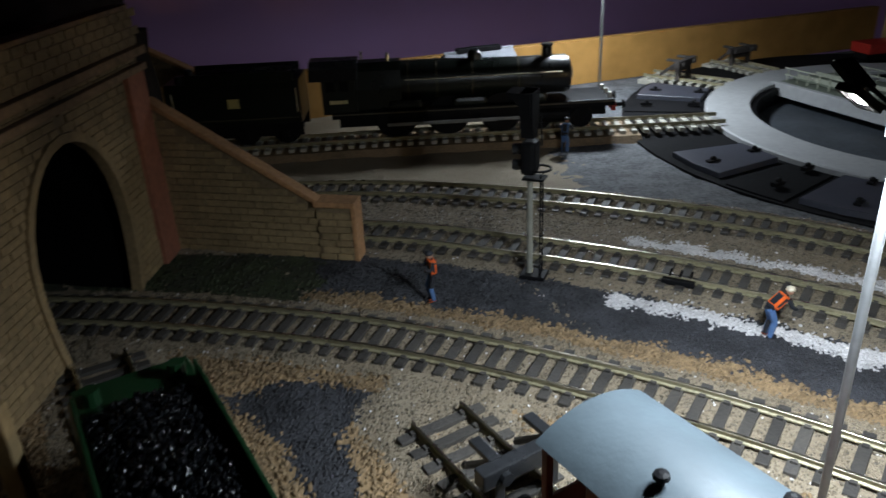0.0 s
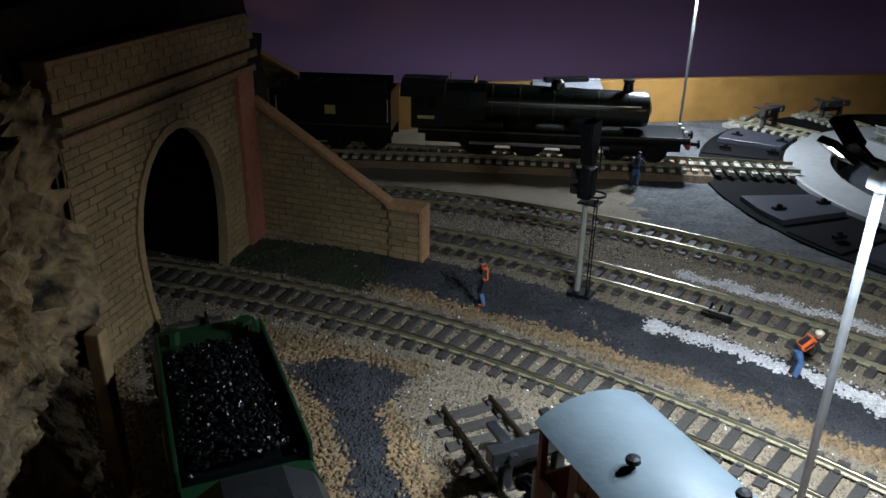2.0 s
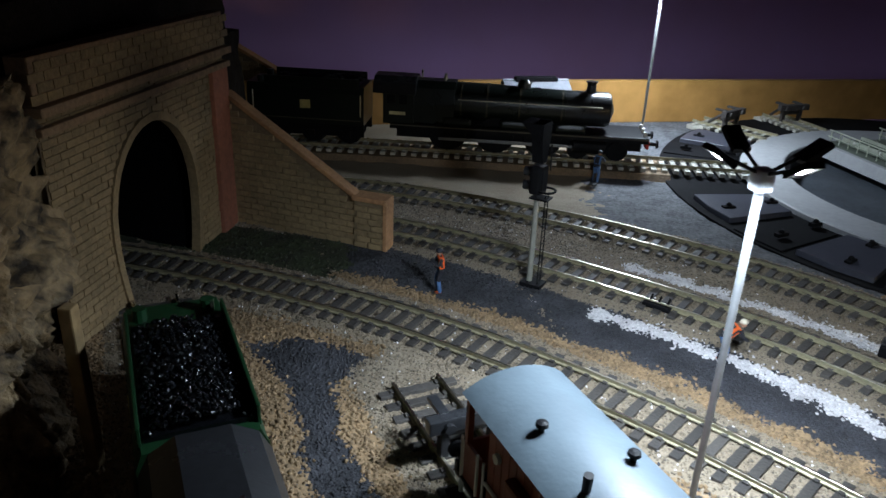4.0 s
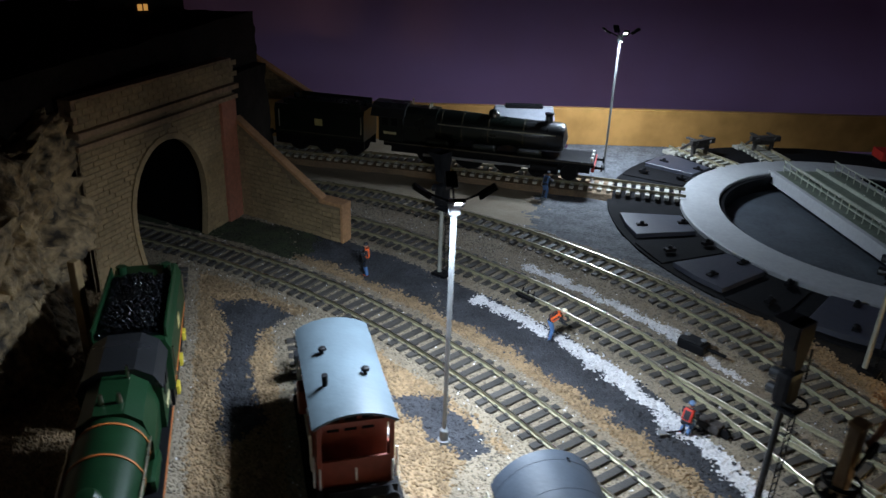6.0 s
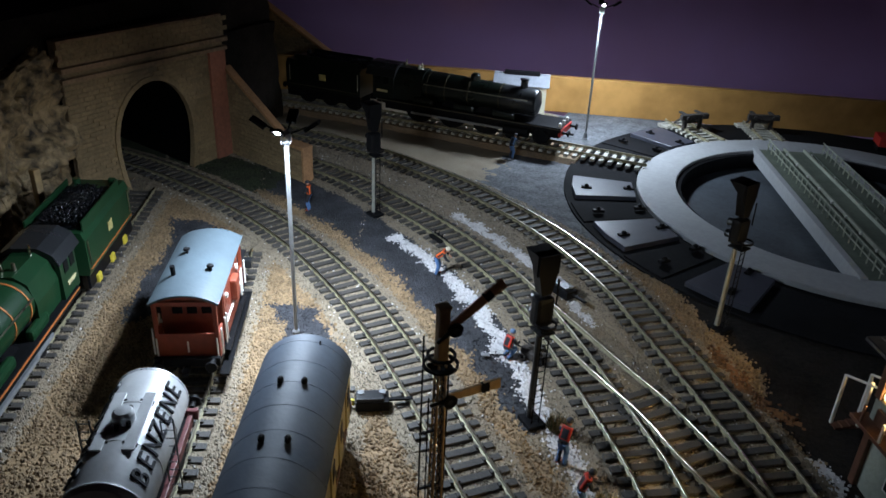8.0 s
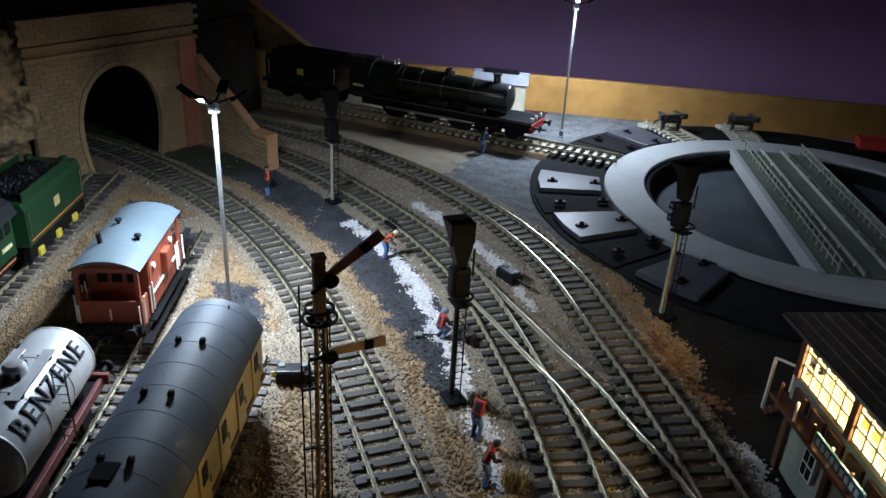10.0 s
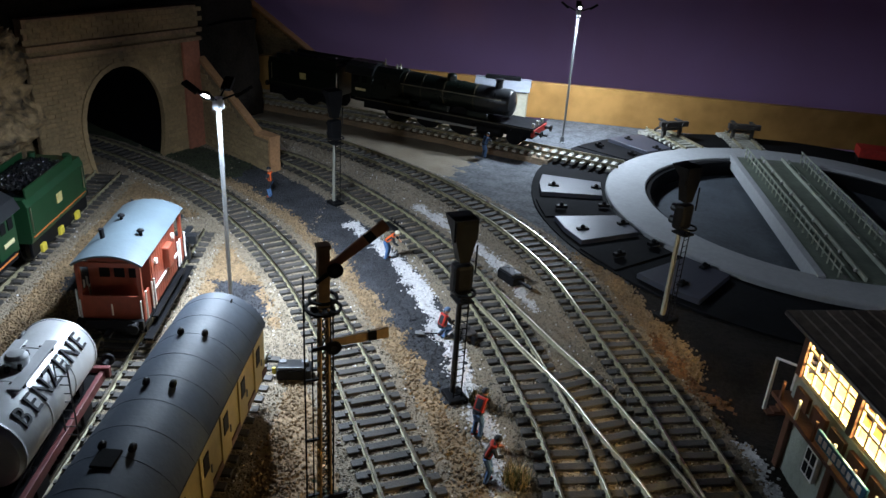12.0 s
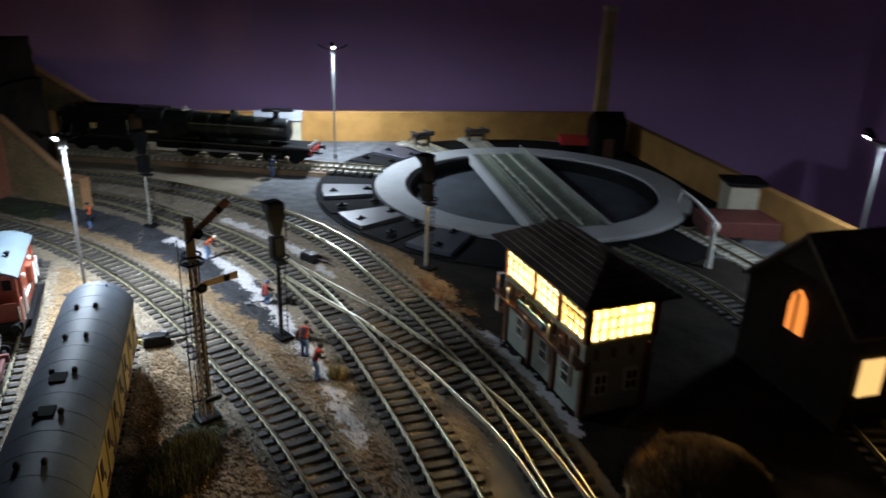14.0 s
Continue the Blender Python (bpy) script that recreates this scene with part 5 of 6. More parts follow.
def blades(name, label, x, y, rx, ry, dome, count, tall, mats, seed, category="grass tuft", kind=""):
    """A clump of thin grass blades leaning every way, on ground that swells by dome."""
    rng = np.random.default_rng(seed)
    a, r = rng.uniform(0, 2 * np.pi, count), np.sqrt(rng.uniform(0, 1, count))
    px, py = x + rx * r * np.cos(a), y + ry * r * np.sin(a)
    pz = dome * np.sqrt(np.maximum(0, 1 - r * r)) - 0.0005
    turn, tilt = rng.uniform(0, 2 * np.pi, count), rng.normal(0, 0.55, count)
    h, w = tall * rng.uniform(0.4, 1.1, count), 0.00022
    ux, uy = np.cos(turn), np.sin(turn)
    tx, ty, tz = px - uy * np.sin(tilt) * h, py + ux * np.sin(tilt) * h, pz + h * np.cos(tilt)
    lo = np.stack([np.c_[px - ux * w, py - uy * w, pz], np.c_[px + ux * w, py + uy * w, pz]], 1)
    hi = np.stack([np.c_[tx + ux * w * 0.3, ty + uy * w * 0.3, tz], np.c_[tx - ux * w * 0.3, ty - uy * w * 0.3, tz]], 1)
    ob = mesh_thing(name, np.concatenate([lo, hi], 1).reshape(-1, 3), np.arange(count * 4).reshape(-1, 4), mats, rng.integers(0, len(mats), count))
    return tagged(ob, label, category, "" if kind else "grass tufts", kind=kind)


blades("straw_grass", "pale dry straw grass covering the mound", 0.350, -0.104, 0.031, 0.028, 0.021, 14000, 0.0050, [M_STRAW, M_STRAW, M_RUST], 11, "grass", "stuff")
M_MOSS = mat("moss_grass", (0.075, 0.095, 0.030), 0.85, 0, 0.5, 900, 0.5, 900, 60, (0.14, 0.12, 0.05), spread=0.4)
blades("grass_clump", "rough green and straw grass clump at the semaphore's foot", 0.126, -0.128, 0.014, 0.024, 0.004, 5200, 0.0055, [M_MOSS, M_MOSS, M_STRAW, M_GRASS], 12)
blades("grass_clump", "small straw-coloured tuft beside the track workers", 0.1390, -0.0035, 0.0045, 0.0035, 0.001, 420, 0.0065, [M_STRAW, M_MOSS], 13)
blades("grass_clump", "dull tan tuft beside the leaning worker", 0.1705, -0.0400, 0.0050, 0.0050, 0.001, 420, 0.0070, [M_STRAW, M_MOSS], 14)
DARK_LINE = curve([(0.335, 0.19), (0.385, 0.13), (0.425, 0.04), (0.445, -0.05), (0.46, -0.15)])
track("unlit running line behind the signal box", DARK_LINE)
YARD_LINE = curve([(0.395, 0.255), (0.440, 0.175), (0.475, 0.11)])
track("pale yard road beside the water crane", YARD_LINE, me=PALE)


def cottage(x, y, z, turn, wx):
    t = thing("hilltop_cottage", "dark hilltop cottage with one small lit window", "cottage", pose(x, y, z, 0, 0, turn))
    part("house_shell", extrude(B(), [(-0.024, -0.004), (0.024, -0.004), (0.024, 0.040), (0, 0.060), (-0.024, 0.040)], -0.032, 0.032, "x"), M_GABLE, t)
    for k in (-1, 1):
        r = part("roof_slope", box(B(), 0, 0, 0, 0.070, 0.036, 0.0018, 0.0003), M_SLATE, t)
        r.matrix_basis = Matrix.Translation((0, k * 0.0125, 0.0515)) @ Matrix.Rotation(-k * radians(39.8), 4, "X")
    w = part("window", box(B(), wx, -0.0243, 0.022, 0.0075, 0.0010, 0.0110), glow("dim_window", (1.0, 0.48, 0.12), 0.5), t, "small window glowing amber")
    part("glazing_bar", box(B(), wx, -0.0250, 0.022, 0.0008, 0.0006, 0.0110), M_BLACK, w)
    return t


cottage(-0.3404, 0.2946, 0.103, 50, 0.0)


# ---- rolling stock: local x along the track, z = 0 at the rail top ----
def at_line(x, y, turn):
    return pose(x, y, RAIL_Z, 0, 0, turn)


def wheelset(parent, x, r, material, rim=None, spokes=0, back=0.0):
    """Two wheels on an axle."""
    for s in (-1, 1):
        y = s * 0.0082
        w = part("wheel", lathe(B(), [(r * 0.3, -0.0011), (r * 0.98, -0.0011), (r, 0.0011), (r + 0.0007, 0.0013), (r + 0.0007, 0.0018), (r * 0.3, 0.0018)], 20, pose(x, y, r, s * 90, 0, 0)), material, parent, smooth=False)
        if rim:
            part("rim", lathe(B(), [(r * 0.72, -0.0016), (r * 0.92, -0.0016), (r * 0.92, -0.0008), (r * 0.72, -0.0008)], 18, pose(x, y, r, s * 90, 0, 0)), rim, w)
    part("axle", rod(B(), (x, -0.008, r), (x, 0.008, r), 0.0010, seg=8), M_BLACK, parent)


def buffers(parent, x, sign, z=0.0135):
    for s in (-1, 1):
        bm = rod(B(), (x, s * 0.0113, z), (x + sign * 0.0045, s * 0.0113, z), 0.0013, 0.0010, 10)
        rod(bm, (x + sign * 0.0045, s * 0.0113, z), (x + sign * 0.0056, s * 0.0113, z), 0.0026, seg=14)
        part("buffer", bm, M_BLACK, parent)
    part("coupling", box(B(), x + sign * 0.003, 0, z - 0.0035, 0.007, 0.003, 0.0012, 0.0003), M_BLACK, parent)


def roof_arch(bm, half, eave, rise, x0, x1, thick=0.0009, n=14, bend=1.15):
    top = [(half * math.sin(a), eave + rise * (math.cos(a) - math.cos(bend)) / (1 - math.cos(bend))) for a in np.linspace(-bend, bend, n)]
    k = half / top[-1][0]
    top = [(y * k, z) for y, z in top]
    return extrude(bm, top + [(y * 0.96, z - thick) for y, z in top[::-1]], x0, x1, "x")


def brake_van():
    t = thing("brake_van", "bauxite brown goods brake van with pale blue-grey roof", "brake van", at_line(-0.0354, -0.0253, van_turn))
    red = mat("bauxite", (0.23, 0.045, 0.021), 0.5, 0, 0.2, 300, 0.1, 900, 50)
    L, half, floor, eave = 0.066, 0.0138, 0.0120, 0.0398
    part("roof", roof_arch(B(), 0.0152, eave, 0.0046, -0.0340, 0.0340, n=22, bend=0.75), mat("van_roof", (0.068, 0.090, 0.104), 0.45, 0, 0.12, 200, 0.08, 700, 30), t, "curved pale blue-grey roof", True)
    for x, y, s in ((0.0080, 0.0066, 0.0), (-0.0090, -0.0075, 0.0)):
        part("roof_vent", lathe(B(), [(0.0008, 0.0415), (0.0008, 0.0448), (0.0017, 0.0453), (0.0015, 0.0462), (0.0006, 0.0466)], 10, pose(x, y, 0)), M_BLACK, t)
    part("stove_pipe", rod(B(), (-0.0130, 0.0080, 0.041), (-0.0136, 0.0082, 0.0480), 0.0010, 0.0012, 8), M_BLACK, t)
    part("cabin", box(B(), 0, 0, (floor + eave) / 2 - 0.0002, 0.040, half * 2, eave - floor - 0.0004, 0.0004), red, t)
    for s in (-1, 1):
        for k in range(11):
            part("plank", box(B(), -0.0175 + 0.0035 * k, s * (half + 0.0001), (floor + eave) / 2, 0.0032, 0.0005, eave - floor - 0.001), red, t)
        part("ducket", box(B(), 0.002, s * (half + 0.0016), 0.0285, 0.0085, 0.0038, 0.0110, 0.0012), red, t, "projecting lookout ducket")
        for x in (-0.0285, 0.0285):
            part("end_panel", box(B(), x, s * (half - 0.0004), floor + 0.0062, 0.0090, 0.0010, 0.0125, 0.0002), red, t)
        part("footboard", box(B(), 0, s * 0.0152, 0.0050, 0.074, 0.0042, 0.0010, 0.0002), M_BLACK, t, "long black footboard")
        part("upper_footboard", box(B(), 0, s * 0.0150, 0.0098, 0.050, 0.0028, 0.0008, 0.0002), M_BLACK, t)
        part("solebar", box(B(), 0, s * 0.0105, 0.0102, 0.072, 0.0018, 0.0034, 0.0003), M_BLACK, t)
        part("handrail", rod(B(), (-0.019, s * 0.0148, 0.0215), (0.019, s * 0.0148, 0.0215), 0.0005, seg=6), M_WHITEP, t, "white handrail")
        for x in (-0.0325, -0.0235, -0.0200, 0.0200, 0.0235, 0.0325):
            part("grab_rail", rod(B(), (x, s * 0.0149, 0.0135), (x, s * 0.0149, 0.0270), 0.00045, seg=6), M_WHITEP, t)
        for x in (-0.014, 0.014):
            part("lamp_bracket", rod(B(), (x, s * 0.0140, 0.0330), (x, s * 0.0152, 0.0330), 0.0014, seg=10), M_WHITEP, t)
        for x in (-0.0225, 0.0225):
            part("axle_guard", box(B(), x, s * 0.0108, 0.0060, 0.0090, 0.0014, 0.0070, 0.0004), M_BLACK, t)
    for sx in (-1, 1):
        part("end_wall", box(B(), sx * 0.0328, 0, floor + 0.0062, 0.0010, half * 2, 0.0125, 0.0002), red, t)
        for s in (-1, 1):
            part("pillar", box(B(), sx * 0.0326, s * (half - 0.0009), (floor + eave) / 2, 0.0018, 0.0018, eave - floor, 0.0002), red, t)
        part("cant_rail", box(B(), sx * 0.0327, 0, eave - 0.0002, 0.0012, half * 2, 0.0022), red, t)
        part("platform", box(B(), sx * 0.029, 0, floor - 0.0006, 0.016, half * 2 + 0.001, 0.0014, 0.0003), M_BLACK, t)
        part("headstock", box(B(), sx * 0.0370, 0, 0.0125, 0.0022, 0.0285, 0.0044, 0.0003), M_BLACK, t)
        for y in (-0.0065, 0, 0.0065):
            part("end_window", box(B(), sx * 0.0203, y, 0.0305, 0.0006, 0.0045, 0.0065), M_BLACK, t)
        part("handbrake", rod(B(), (sx * 0.0335, 0, 0.015), (sx * 0.0335, 0, 0.0205), 0.0004, seg=6), M_WHITEP, t)
        for s in (-1, 1):
            part("end_rail", rod(B(), (sx * 0.0346, s * 0.0130, 0.0125), (sx * 0.0346, s * 0.0130, 0.0230), 0.0004, seg=6), M_WHITEP, t)
        part("step_board", box(B(), sx * 0.0345, 0.0135, 0.0085, 0.0010, 0.0010, 0.0080), M_WHITEP, t)
        buffers(t, sx * 0.038, sx)
    for x in (-0.0225, 0.0225):
        wheelset(t, x, 0.0062, M_BLACK)
    part("floor", box(B(), 0, 0, floor - 0.0012, 0.072, 0.0270, 0.0016), M_BLACK, t)
    return t


brake_van()


def tank_wagon():
    t = thing("tank_wagon", "silver tank wagon lettered in black on a red-brown underframe", "tank wagon", at_line(0.0178, -0.1228, van_turn))
    silver = mat("silver_tank", (0.66, 0.67, 0.68), 0.38, 0.25, 0.12, 200, 0.06, 700, 25)
    under = mat("redbrown_frame", (0.16, 0.035, 0.035), 0.5, 0, 0.3)
    R, z = 0.0135, 0.0272
    tank = part("barrel", lathe(B(), [(0.002, -0.0340), (0.008, -0.0335), (0.0124, -0.0318), (R, -0.0295), (R, 0.0295), (0.0124, 0.0318), (0.008, 0.0335), (0.002, 0.0340)], 40, pose(0, 0, z, 0, 90, 0)), silver, t, "smooth silver barrel", True)
    for x in (-0.0295, 0.0295, -0.010, 0.010):
        part("band", lathe(B(), [(R + 0.0002, -0.0004), (R + 0.0002, 0.0004), (R - 0.0006, 0.0004), (R - 0.0006, -0.0004)], 40, pose(x, 0, z, 0, 90, 0)), silver, tank)
    for s in (-1, 1):
        # the lettering follows the barrel, letter by letter
        for k, ch in enumerate("BENZENE"):
            a = radians(38)
            x = (-0.0225 + 0.0075 * k) * (1 if s < 0 else -1)
            n = Vector((0, s * math.cos(a), math.sin(a)))
            up = Vector((0, -s * math.sin(a), math.cos(a)))
            m = Matrix((((1 if s < 0 else -1), up.x, n.x, x), (0, up.y, n.y, n.y * (R + 0.0001)), (0, up.z, n.z, z + n.z * (R + 0.0001)), (0, 0, 0, 1)))
            words("letter", ch, 0.0098, M_NAVY, tank, m, thick=0.0004)
    part("manhole", lathe(B(), [(0.0038, 0.0395), (0.0038, 0.0437), (0.0028, 0.0449), (0.001, 0.0453)], 18), silver, t, "filler dome", True)
    for y in (-0.0052, 0.0052):
        part("walkway", box(B(), 0, y, z + R - 0.0002, 0.030, 0.0040, 0.0007, 0.0002), silver, t, "silver catwalk")
    for x in (-0.011, 0.011):
        part("catwalk_bracket", box(B(), x, 0, z + R - 0.001, 0.0014, 0.0140, 0.0016), M_BLACK, t)
    bm = B()
    for x, y in ((-0.006, 0.001), (0.006, -0.001), (0.004, 0.0025), (-0.004, -0.0025)):
        rod(bm, (x, y, 0.038), (x * 0.8, y, 0.0425), 0.0008, seg=6)
    part("valve_gear", bm, M_BLACK, t)
    for s in (-1, 1):
        part("solebar", box(B(), 0, s * 0.0112, 0.0108, 0.0760, 0.0020, 0.0038, 0.0003), under, t)
        part("saddle", box(B(), s * 0.023, 0, 0.0150, 0.005, 0.018, 0.0060, 0.0005), M_BLACK, t)
        part("ladder", ladder(B(), 0.0, s * 0.0138, 0.009, z + R, 0.0042), M_GREY, t)
        part("tie_rod", rod(B(), (-0.034, s * 0.0085, 0.014), (-0.002, s * 0.0118, 0.021), 0.0006, seg=6), M_BLACK, t)
        part("headstock", box(B(), s * 0.0385, 0, 0.0118, 0.0022, 0.0280, 0.0046, 0.0003), under, t)
        buffers(t, s * 0.0396, s)
        for x in (-0.0200, 0.0200):
            part("axle_guard", box(B(), x, s * 0.0106, 0.0062, 0.0090, 0.0014, 0.0074, 0.0004), M_BLACK, t)
    part("frame_floor", box(B(), 0, 0, 0.0110, 0.0750, 0.0205, 0.0016), M_BLACK, t)
    for x in (-0.0200, 0.0200):
        wheelset(t, x, 0.0062, M_BLACK)
    return t


tank_wagon()


def parcels_van():
    turn = math.degrees(math.atan2(0.908, -0.418))
    L = 0.190
    mid = Vector((0.0475, -0.0575)) + Vector((0.418, -0.908)) * (L / 2)
    t = thing("parcels_van", "long bogie parcels van with grey ribbed roof and cream sides", "railway coach", at_line(mid.x, mid.y, turn))
    cream = mat("cream_side", (0.46, 0.36, 0.14), 0.5, 0, 0.15, 200, 0.08, 700, 40)
    half, floor, eave, rise = 0.0168, 0.0120, 0.0345, 0.0125
    grey = mat("ribbed_roof", (0.064, 0.083, 0.112), 0.62, 0, 0.15, 200, 0.08, 700, 30)
    roof = part("roof", roof_arch(B(), 0.0176, eave, rise, -L / 2 - 0.0006, L / 2 + 0.0006, n=22), grey, t, "dull blue-grey arched roof", True)
    for k in range(15):
        x = -L / 2 + 0.004 + k * (L - 0.008) / 14
        part("roof_rib", roof_arch(B(), 0.01768, eave, rise + 0.00012, x - 0.0003, x + 0.0003, n=16), grey, roof)
    for x in [L / 2 - 0.0300 - 0.0310 * k for k in range(5)]:
        for s in (-1, 1):
            bm = B()
            ball(bm, (x, s * 0.0043, eave + rise + 0.0004), 0.0015, 8, (1.2, 0.8, 0.9))
            rod(bm, (x, s * 0.0043, eave + rise - 0.0014), (x, s * 0.0043, eave + rise + 0.0004), 0.0008, seg=8)
            part("roof_vent", bm, M_BLACK, roof)
    for o in (0.097, 0.122):
        part("tank_filler", box(B(), L / 2 - o, 0.001, eave + rise + 0.0002, 0.0075, 0.0062, 0.0009, 0.0003), M_APRON, roof)
    part("chimney_rod", rod(B(), (L / 2 - 0.006, -0.006, eave + rise - 0.002), (L / 2 - 0.0035, -0.006, eave + rise - 0.0005), 0.0004, seg=6), M_BLACK, roof)
    part("body", box(B(), 0, 0, (floor + eave) / 2 + 0.0003, L, half * 2, eave - floor + 0.0012, 0.0006), cream, t)
    arch = [(0.0166 * math.sin(a) / math.sin(1.15), eave - 0.001 + (rise - 0.0004) * (math.cos(a) - math.cos(1.15)) / (1 - math.cos(1.15))) for a in np.linspace(-1.15, 1.15, 16)]
    for x in (L / 2 - 0.0014, -L / 2 + 0.0002):
        part("end_cap", extrude(B(), arch, x, x + 0.0012, "x"), cream, t)
    for s in (-1, 1):
        for k in range(9):
            x = L / 2 - 0.012 - k * 0.0205
            d = part("door", box(B(), x, s * (half + 0.0002), (floor + eave) / 2, 0.0095, 0.0008, eave - floor - 0.002, 0.0002), cream, t)
            part("window", box(B(), x, s * (half + 0.0006), floor + 0.0150, 0.0048, 0.0005, 0.0072, 0.0002), M_BLACK, d)
            part("door_handle", rod(B(), (x + 0.0038, s * (half + 0.0009), floor + 0.0085), (x + 0.0038, s * (half + 0.0009), floor + 0.0115), 0.0003, seg=6), M_STEEL, d)
        part("rain_strip", box(B(), 0, s * (half + 0.0003), eave - 0.0002, L, 0.0009, 0.0008), M_BLACK, t)
        part("lower_band", box(B(), 0, s * (half + 0.0002), floor + 0.0016, L, 0.0006, 0.0030), M_BROWN, t)
        part("solebar", box(B(), 0, s * 0.0135, 0.0105, L - 0.004, 0.0020, 0.0034), M_BLACK, t)
        part("headstock", box(B(), s * (L / 2), 0, 0.0120, 0.0020, 0.0300, 0.0046, 0.0003), M_BLACK, t)
        buffers(t, s * (L / 2 + 0.001), s)
        for sx in (-1, 1):
            part("bogie_side", box(B(), sx * (L / 2 - 0.034), s * 0.0122, 0.0065, 0.0380, 0.0020, 0.0062, 0.0010), M_BLACK, t)
    for sx in (-1, 1):
        for o in (-0.0165, 0.0165):
            wheelset(t, sx * (L / 2 - 0.034) + o, 0.0068, M_BLACK)
    part("gangway", box(B(), L / 2 + 0.0014, 0, 0.0265, 0.0030, 0.0125, 0.0270, 0.0008), M_BLACK, t)
    return t


parcels_van()


def locomotive(name, label, m, paint, lining, frame_c, bands, red_beam, long=0.165, yellow=False):
    """A tender locomotive with its boiler towards +x; the tender trails behind."""
    t = thing(name, label, "steam locomotive", m)
    z = 0.0310
    smoke = M_SATIN
    x1 = long / 2
    part("boiler", lathe(B(), [(0.0122, -0.052), (0.0122, -0.020), (0.0108, 0.028)], 36, pose(0, 0, z, 0, 90, 0)), paint, t, "round boiler barrel", True)
    part("smokebox", lathe(B(), [(0.0110, 0.028), (0.0110, 0.0535), (0.0098, 0.0555), (0.0030, 0.0575), (0.001, 0.0580)], 36, pose(0, 0, z, 0, 90, 0)), smoke, t, "black smokebox with rounded door", True)
    for x in bands:
        r = 0.0124 if x < -0.02 else 0.0124 - (x + 0.02) * 0.0014 / 0.048
        part("boiler_band", lathe(B(), [(r + 0.0001, -0.0005), (r + 0.0001, 0.0005), (r - 0.0008, 0.0005), (r - 0.0008, -0.0005)], 36, pose(x, 0, z, 0, 90, 0)), lining, t)
    part("firebox", extrude(B(), [(-0.0125, 0.018), (-0.0130, 0.030), (-0.0105, 0.0400), (-0.0050, 0.0440), (0.0050, 0.0440), (0.0105, 0.0400), (0.0130, 0.030), (0.0125, 0.018)], -0.066, -0.040, "x"), paint, t, "belpaire firebox")
    part("chimney", lathe(B(), [(0.0044, 0.0405), (0.0030, 0.0425), (0.0028, 0.0470), (0.0036, 0.0480), (0.0036, 0.0488), (0.0022, 0.0488)], 18, pose(0.043, 0, 0)), smoke, t, "", True)
    part("dome", lathe(B(), [(0.0050, 0.0405), (0.0042, 0.0425), (0.0040, 0.0455), (0.0026, 0.0472), (0.001, 0.0476)], 18, pose(0.002, 0, 0)), paint, t, "", True)
    for y in (-0.003, 0.003):
        part("safety_valve", rod(B(), (-0.047, y, 0.044), (-0.047, y, 0.0475), 0.0011, 0.0008, 8), M_RAILTOP, t)
    part("whistle", rod(B(), (-0.062, 0.004, 0.044), (-0.062, 0.004, 0.049), 0.0006, seg=6), M_RAILTOP, t)
    part("footplate", box(B(), 0.0, 0, 0.0170, long - 0.006, 0.0310, 0.0014, 0.0003), frame_c, t)
    for s in (-1, 1):
        part("valance", box(B(), 0.0, s * 0.0152, 0.0158, long - 0.006, 0.0010, 0.0034), frame_c, t)
        part("footplate_line", box(B(), 0.0, s * 0.0158, 0.0166, long - 0.006, 0.0004, 0.0008), lining, t, "orange lined footplate edge")
        part("handrail", rod(B(), (-0.038, s * 0.0128, z + 0.0035), (0.050, s * 0.0116, z + 0.0035), 0.00045, seg=6), M_RAILTOP, t)
        for x in (-0.032, 0.004, 0.038):
            part("wheel_splasher", box(B(), x - 0.006, s * 0.0122, 0.0200, 0.0190, 0.0040, 0.0060, 0.0022), paint, t)
        part("cylinder", rod(B(), (0.034, s * 0.0138, 0.0100), (0.054, s * 0.0138, 0.0100), 0.0046, seg=18), frame_c, t)
        part("connecting_rod", box(B(), 0.004, s * 0.0140, 0.0092, 0.066, 0.0010, 0.0018, 0.0003), M_STEEL, t)
        part("coupling_rod", box(B(), -0.018, s * 0.0128, 0.0086, 0.062, 0.0010, 0.0020, 0.0003), M_STEEL, t)
        part("deflector", box(B(), 0.049, s * 0.0148, 0.0285, 0.020, 0.0006, 0.0170, 0.0003), smoke, t, "smoke deflector plate") if yellow else None
    part("cab", extrude(B(), [(-0.0146, 0.0170), (-0.0146, 0.0365), (-0.0120, 0.0420), (-0.0060, 0.0455), (0.0060, 0.0455), (0.0120, 0.0420), (0.0146, 0.0365), (0.0146, 0.0170)], -0.084, -0.065, "x"), paint, t, "enclosed cab")
    part("cab_roof", extrude(B(), [(-0.0152, 0.0366), (-0.0124, 0.0424), (-0.0062, 0.0460), (0.0062, 0.0460), (0.0124, 0.0424), (0.0152, 0.0366), (0.0148, 0.0362), (0.0, 0.0448), (-0.0148, 0.0362)], -0.0905, -0.064, "x"), smoke, t)
    for s in (-1, 1):
        for x in (-0.079, -0.0715):
            part("cab_window", box(B(), x, s * 0.0147, 0.0330, 0.0050, 0.0006, 0.0058, 0.0002), M_BLACK, t)
        plate = part("number_bar", box(B(), -0.0750, s * 0.0149, 0.0240, 0.0100, 0.0004, 0.0020), mat("cream_figures", (0.62, 0.55, 0.30), 0.5), t, "row of small cream figures")
    part("buffer_beam", box(B(), x1 - 0.0035, 0, 0.0135, 0.0022, 0.0300, 0.0056, 0.0003), red_beam, t, "red buffer beam")
    buffers(t, x1 - 0.0024, 1, 0.0135)
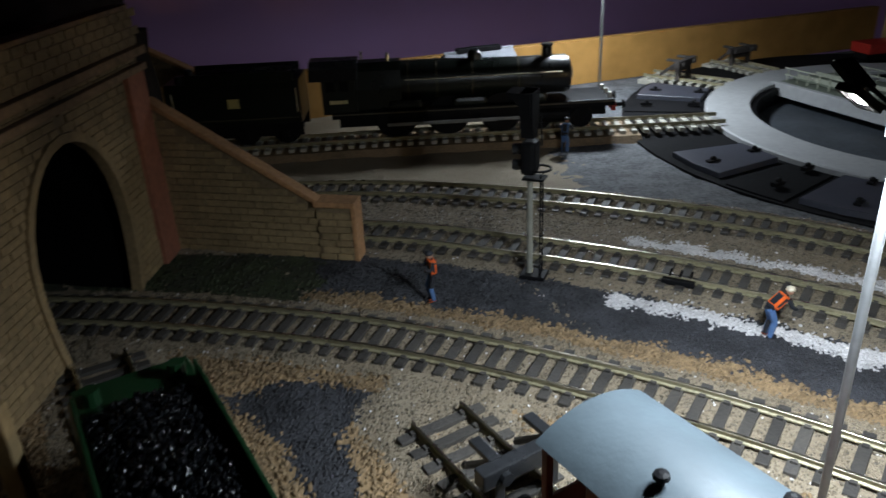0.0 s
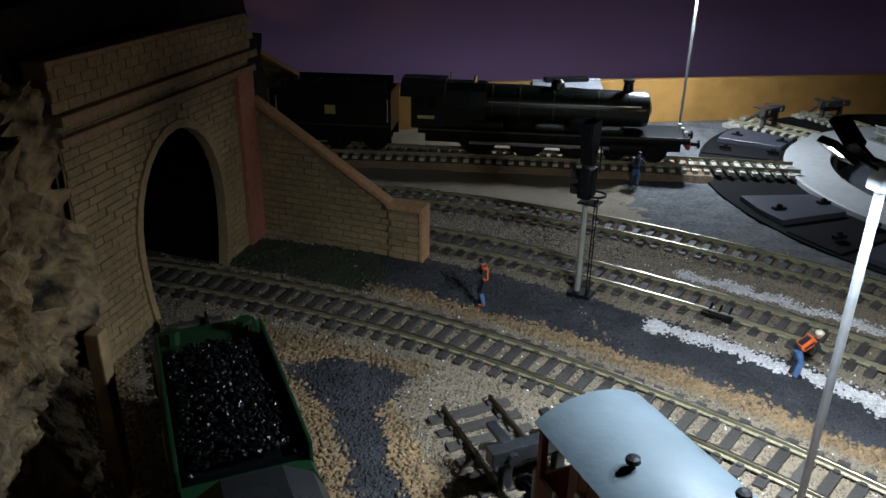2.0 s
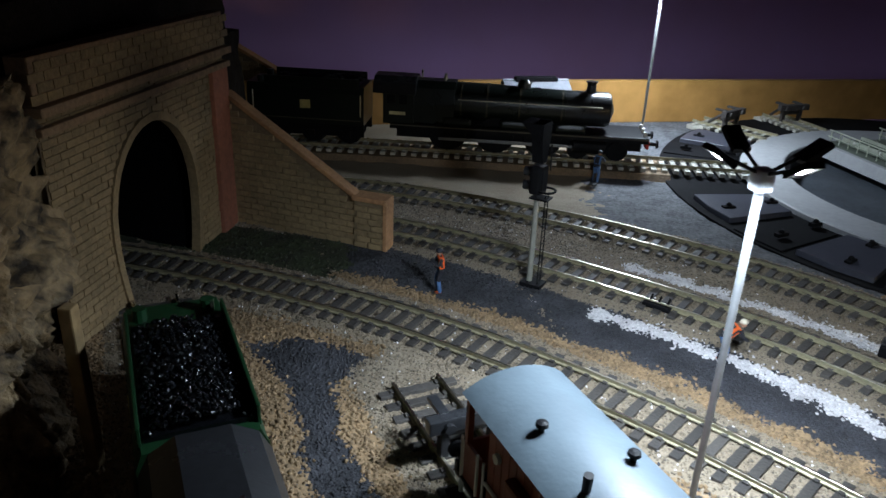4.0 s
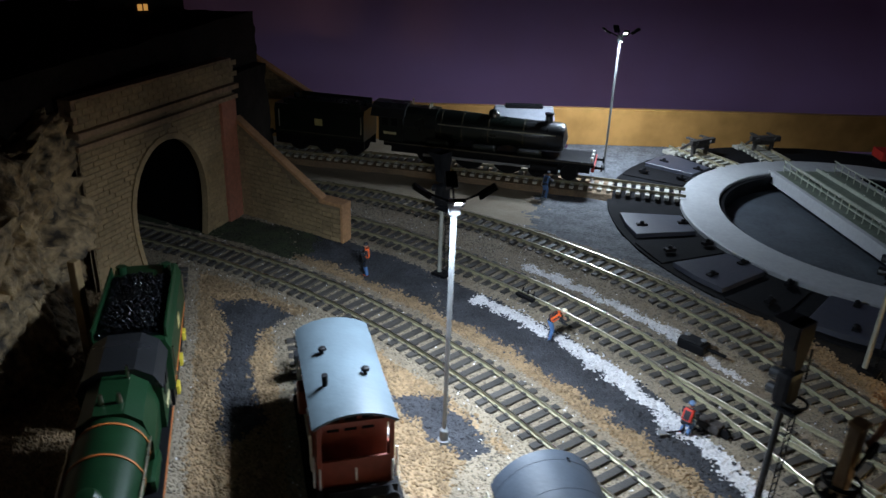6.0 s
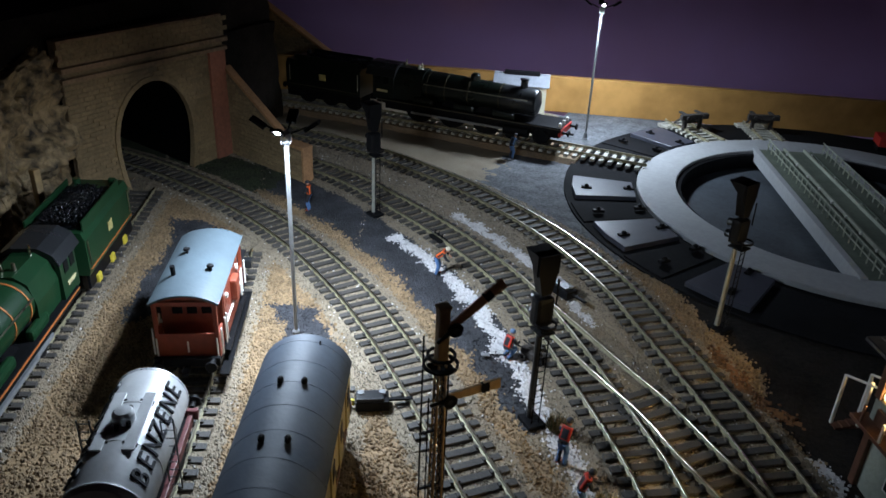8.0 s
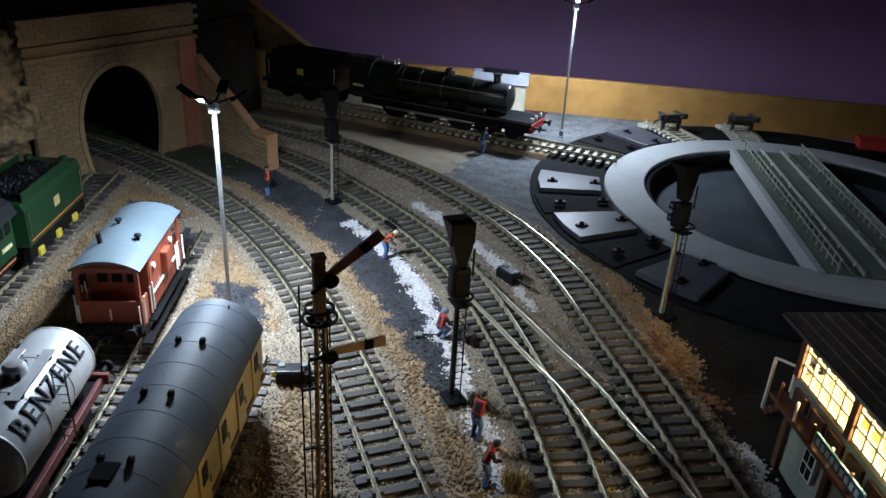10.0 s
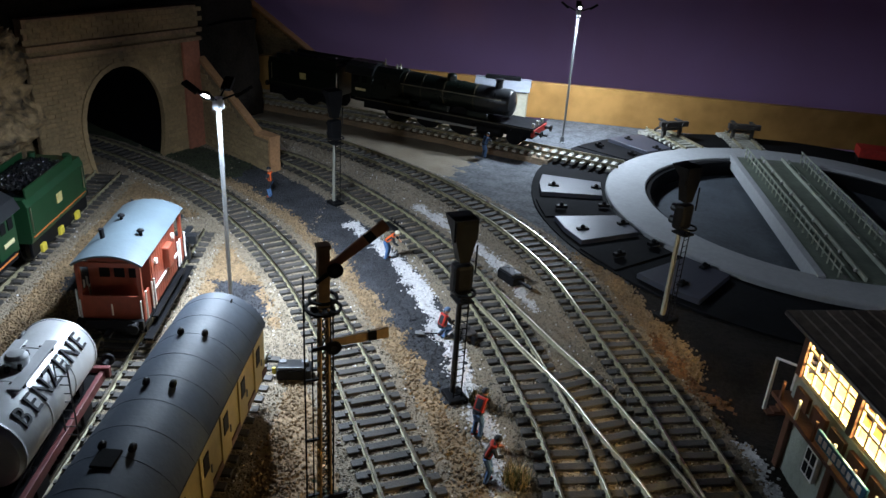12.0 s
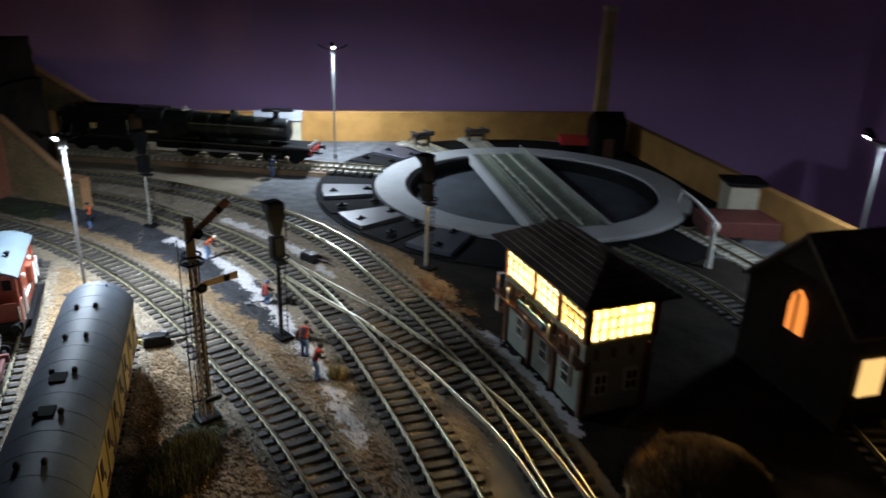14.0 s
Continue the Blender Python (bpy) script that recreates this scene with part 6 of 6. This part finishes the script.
    for y in (-0.010, 0.0, 0.010):
        part("lamp_iron", box(B(), x1 - 0.005, y, 0.0190, 0.0020, 0.0022, 0.0032, 0.0004), M_WHITEP, t)
    for x in (-0.044, -0.014, 0.016):
        wheelset(t, x, 0.0118, frame_c)
    for x in (0.038, 0.062):
        wheelset(t, x, 0.0062, frame_c)
    part("frame", box(B(), 0, 0, 0.0110, long - 0.012, 0.0120, 0.0090), M_BLACK, t)
    # tender
    tx0, tx1 = -0.170, -0.096
    c = (tx0 + tx1) / 2
    part("tender_body", extrude(B(), [(-0.0150, 0.0140), (-0.0156, 0.0160), (-0.0156, 0.0340), (-0.0138, 0.0385), (0.0138, 0.0385), (0.0156, 0.0340), (0.0156, 0.0160), (0.0150, 0.0140)], tx0, tx1, "x"), paint, t, "tender tank")
    for s in (-1, 1):
        part("tender_side", box(B(), c + 0.004, s * 0.0140, 0.0405, tx1 - tx0 - 0.014, 0.0010, 0.0060, 0.0003), paint, t)
        part("tender_line", box(B(), c, s * 0.0158, 0.0170, tx1 - tx0 - 0.004, 0.0004, 0.0006), lining, t)
        part("crest", box(B(), c, s * 0.0158, 0.0265, 0.0065, 0.0005, 0.0055, 0.0002), mat("gold_crest", (0.60, 0.50, 0.20), 0.5, 0.2), t, "small gold crest shape")
        part("tender_frame", box(B(), c, s * 0.0140, 0.0100, tx1 - tx0, 0.0014, 0.0080, 0.0003), M_BLACK, t)
        for x in (-0.153, -0.130, -0.107):
            part("axle_box", box(B(), x, s * 0.0152, 0.0075, 0.0052, 0.0020, 0.0046, 0.0006), mat("yellow_box", (0.62, 0.48, 0.05), 0.5) if yellow else M_BLACK, t)
        for x in (tx0 + 0.004, tx1 - 0.002):
            part("grab_rail", rod(B(), (x, s * 0.0162, 0.020), (x, s * 0.0162, 0.034), 0.0004, seg=6), M_RAILTOP, t)
    for x in (-0.153, -0.130, -0.107):
        wheelset(t, x, 0.0080, frame_c)
    for y in (-0.010, 0.010):
        part("filler_cap", rod(B(), (tx0 + 0.008, y, 0.0385), (tx0 + 0.008, y, 0.0425), 0.0022, seg=10), paint, t)
    buffers(t, tx0, -1, 0.0135)
    rng = np.random.default_rng(5)
    bm = B()
    for k in range(800):
        x, y = rng.uniform(tx0 + 0.016, tx1 - 0.004), rng.uniform(-0.0125, 0.0125)
        h = 0.0395 + 0.0040 * (1 - (y / 0.014) ** 2) * (0.5 + 0.5 * (x - tx0) / (tx1 - tx0))
        r = rng.uniform(0.0005, 0.0011)
        bmesh.ops.create_icosphere(bm, subdivisions=1, radius=r, matrix=Matrix.Translation((x, y, h)) @ Euler(rng.uniform(0, 6, 3)).to_matrix().to_4x4() @ Matrix.Diagonal((1.2, 0.9, 0.7, 1)))
    box(bm, c + 0.006, 0, 0.0385, tx1 - tx0 - 0.020, 0.0260, 0.0030)
    tagged(part("coal_load", bm, M_COAL, t, "shiny black coal heaped in the tender"), kind="stuff")
    return t


M_COAL = mat("coal", (0.004, 0.0045, 0.0055), 0.26, 0, 0.3, 400, 0.3, 900, 60)
M_COAL.node_tree.nodes["Principled BSDF"].inputs["Specular IOR Level"].default_value = 0.3
M_GREEN = mat("brunswick_green", (0.009, 0.040, 0.015), 0.34, 0, 0.15, 200, 0.05, 700, 40)
M_LINING = mat("orange_lining", (0.50, 0.16, 0.04), 0.5)
M_BEAM = mat("red_beam", (0.50, 0.03, 0.02), 0.5)
M_LOCOBLACK = mat("weathered_green_black", (0.006, 0.009, 0.007), 0.32, 0, 0.3, 200, 0.05, 700, 40)
M_DIMLINE = mat("dim_lining", (0.06, 0.05, 0.03), 0.5)
d_loco = Vector((0.4907, -0.8713))
p = Vector((-0.1615, 0.0330)) + d_loco * 0.170
locomotive("green_locomotive", "green lined express locomotive and coal-filled tender on the siding", at_line(p.x, p.y, math.degrees(math.atan2(d_loco.y, d_loco.x))), M_GREEN, M_LINING, M_BLACK, (-0.036, -0.020, 0.0, 0.026), M_BEAM, yellow=True)
locomotive("black_locomotive", "black mixed-traffic locomotive and tender on the shed road", pose(-0.054, 0.3475, RAIL_Z + 0.004) @ Matrix.Diagonal((1.1, 1.05, 1.06, 1)), M_LOCOBLACK, M_DIMLINE, M_BLACK, (-0.036, -0.020, 0.0, 0.026), M_BEAM)
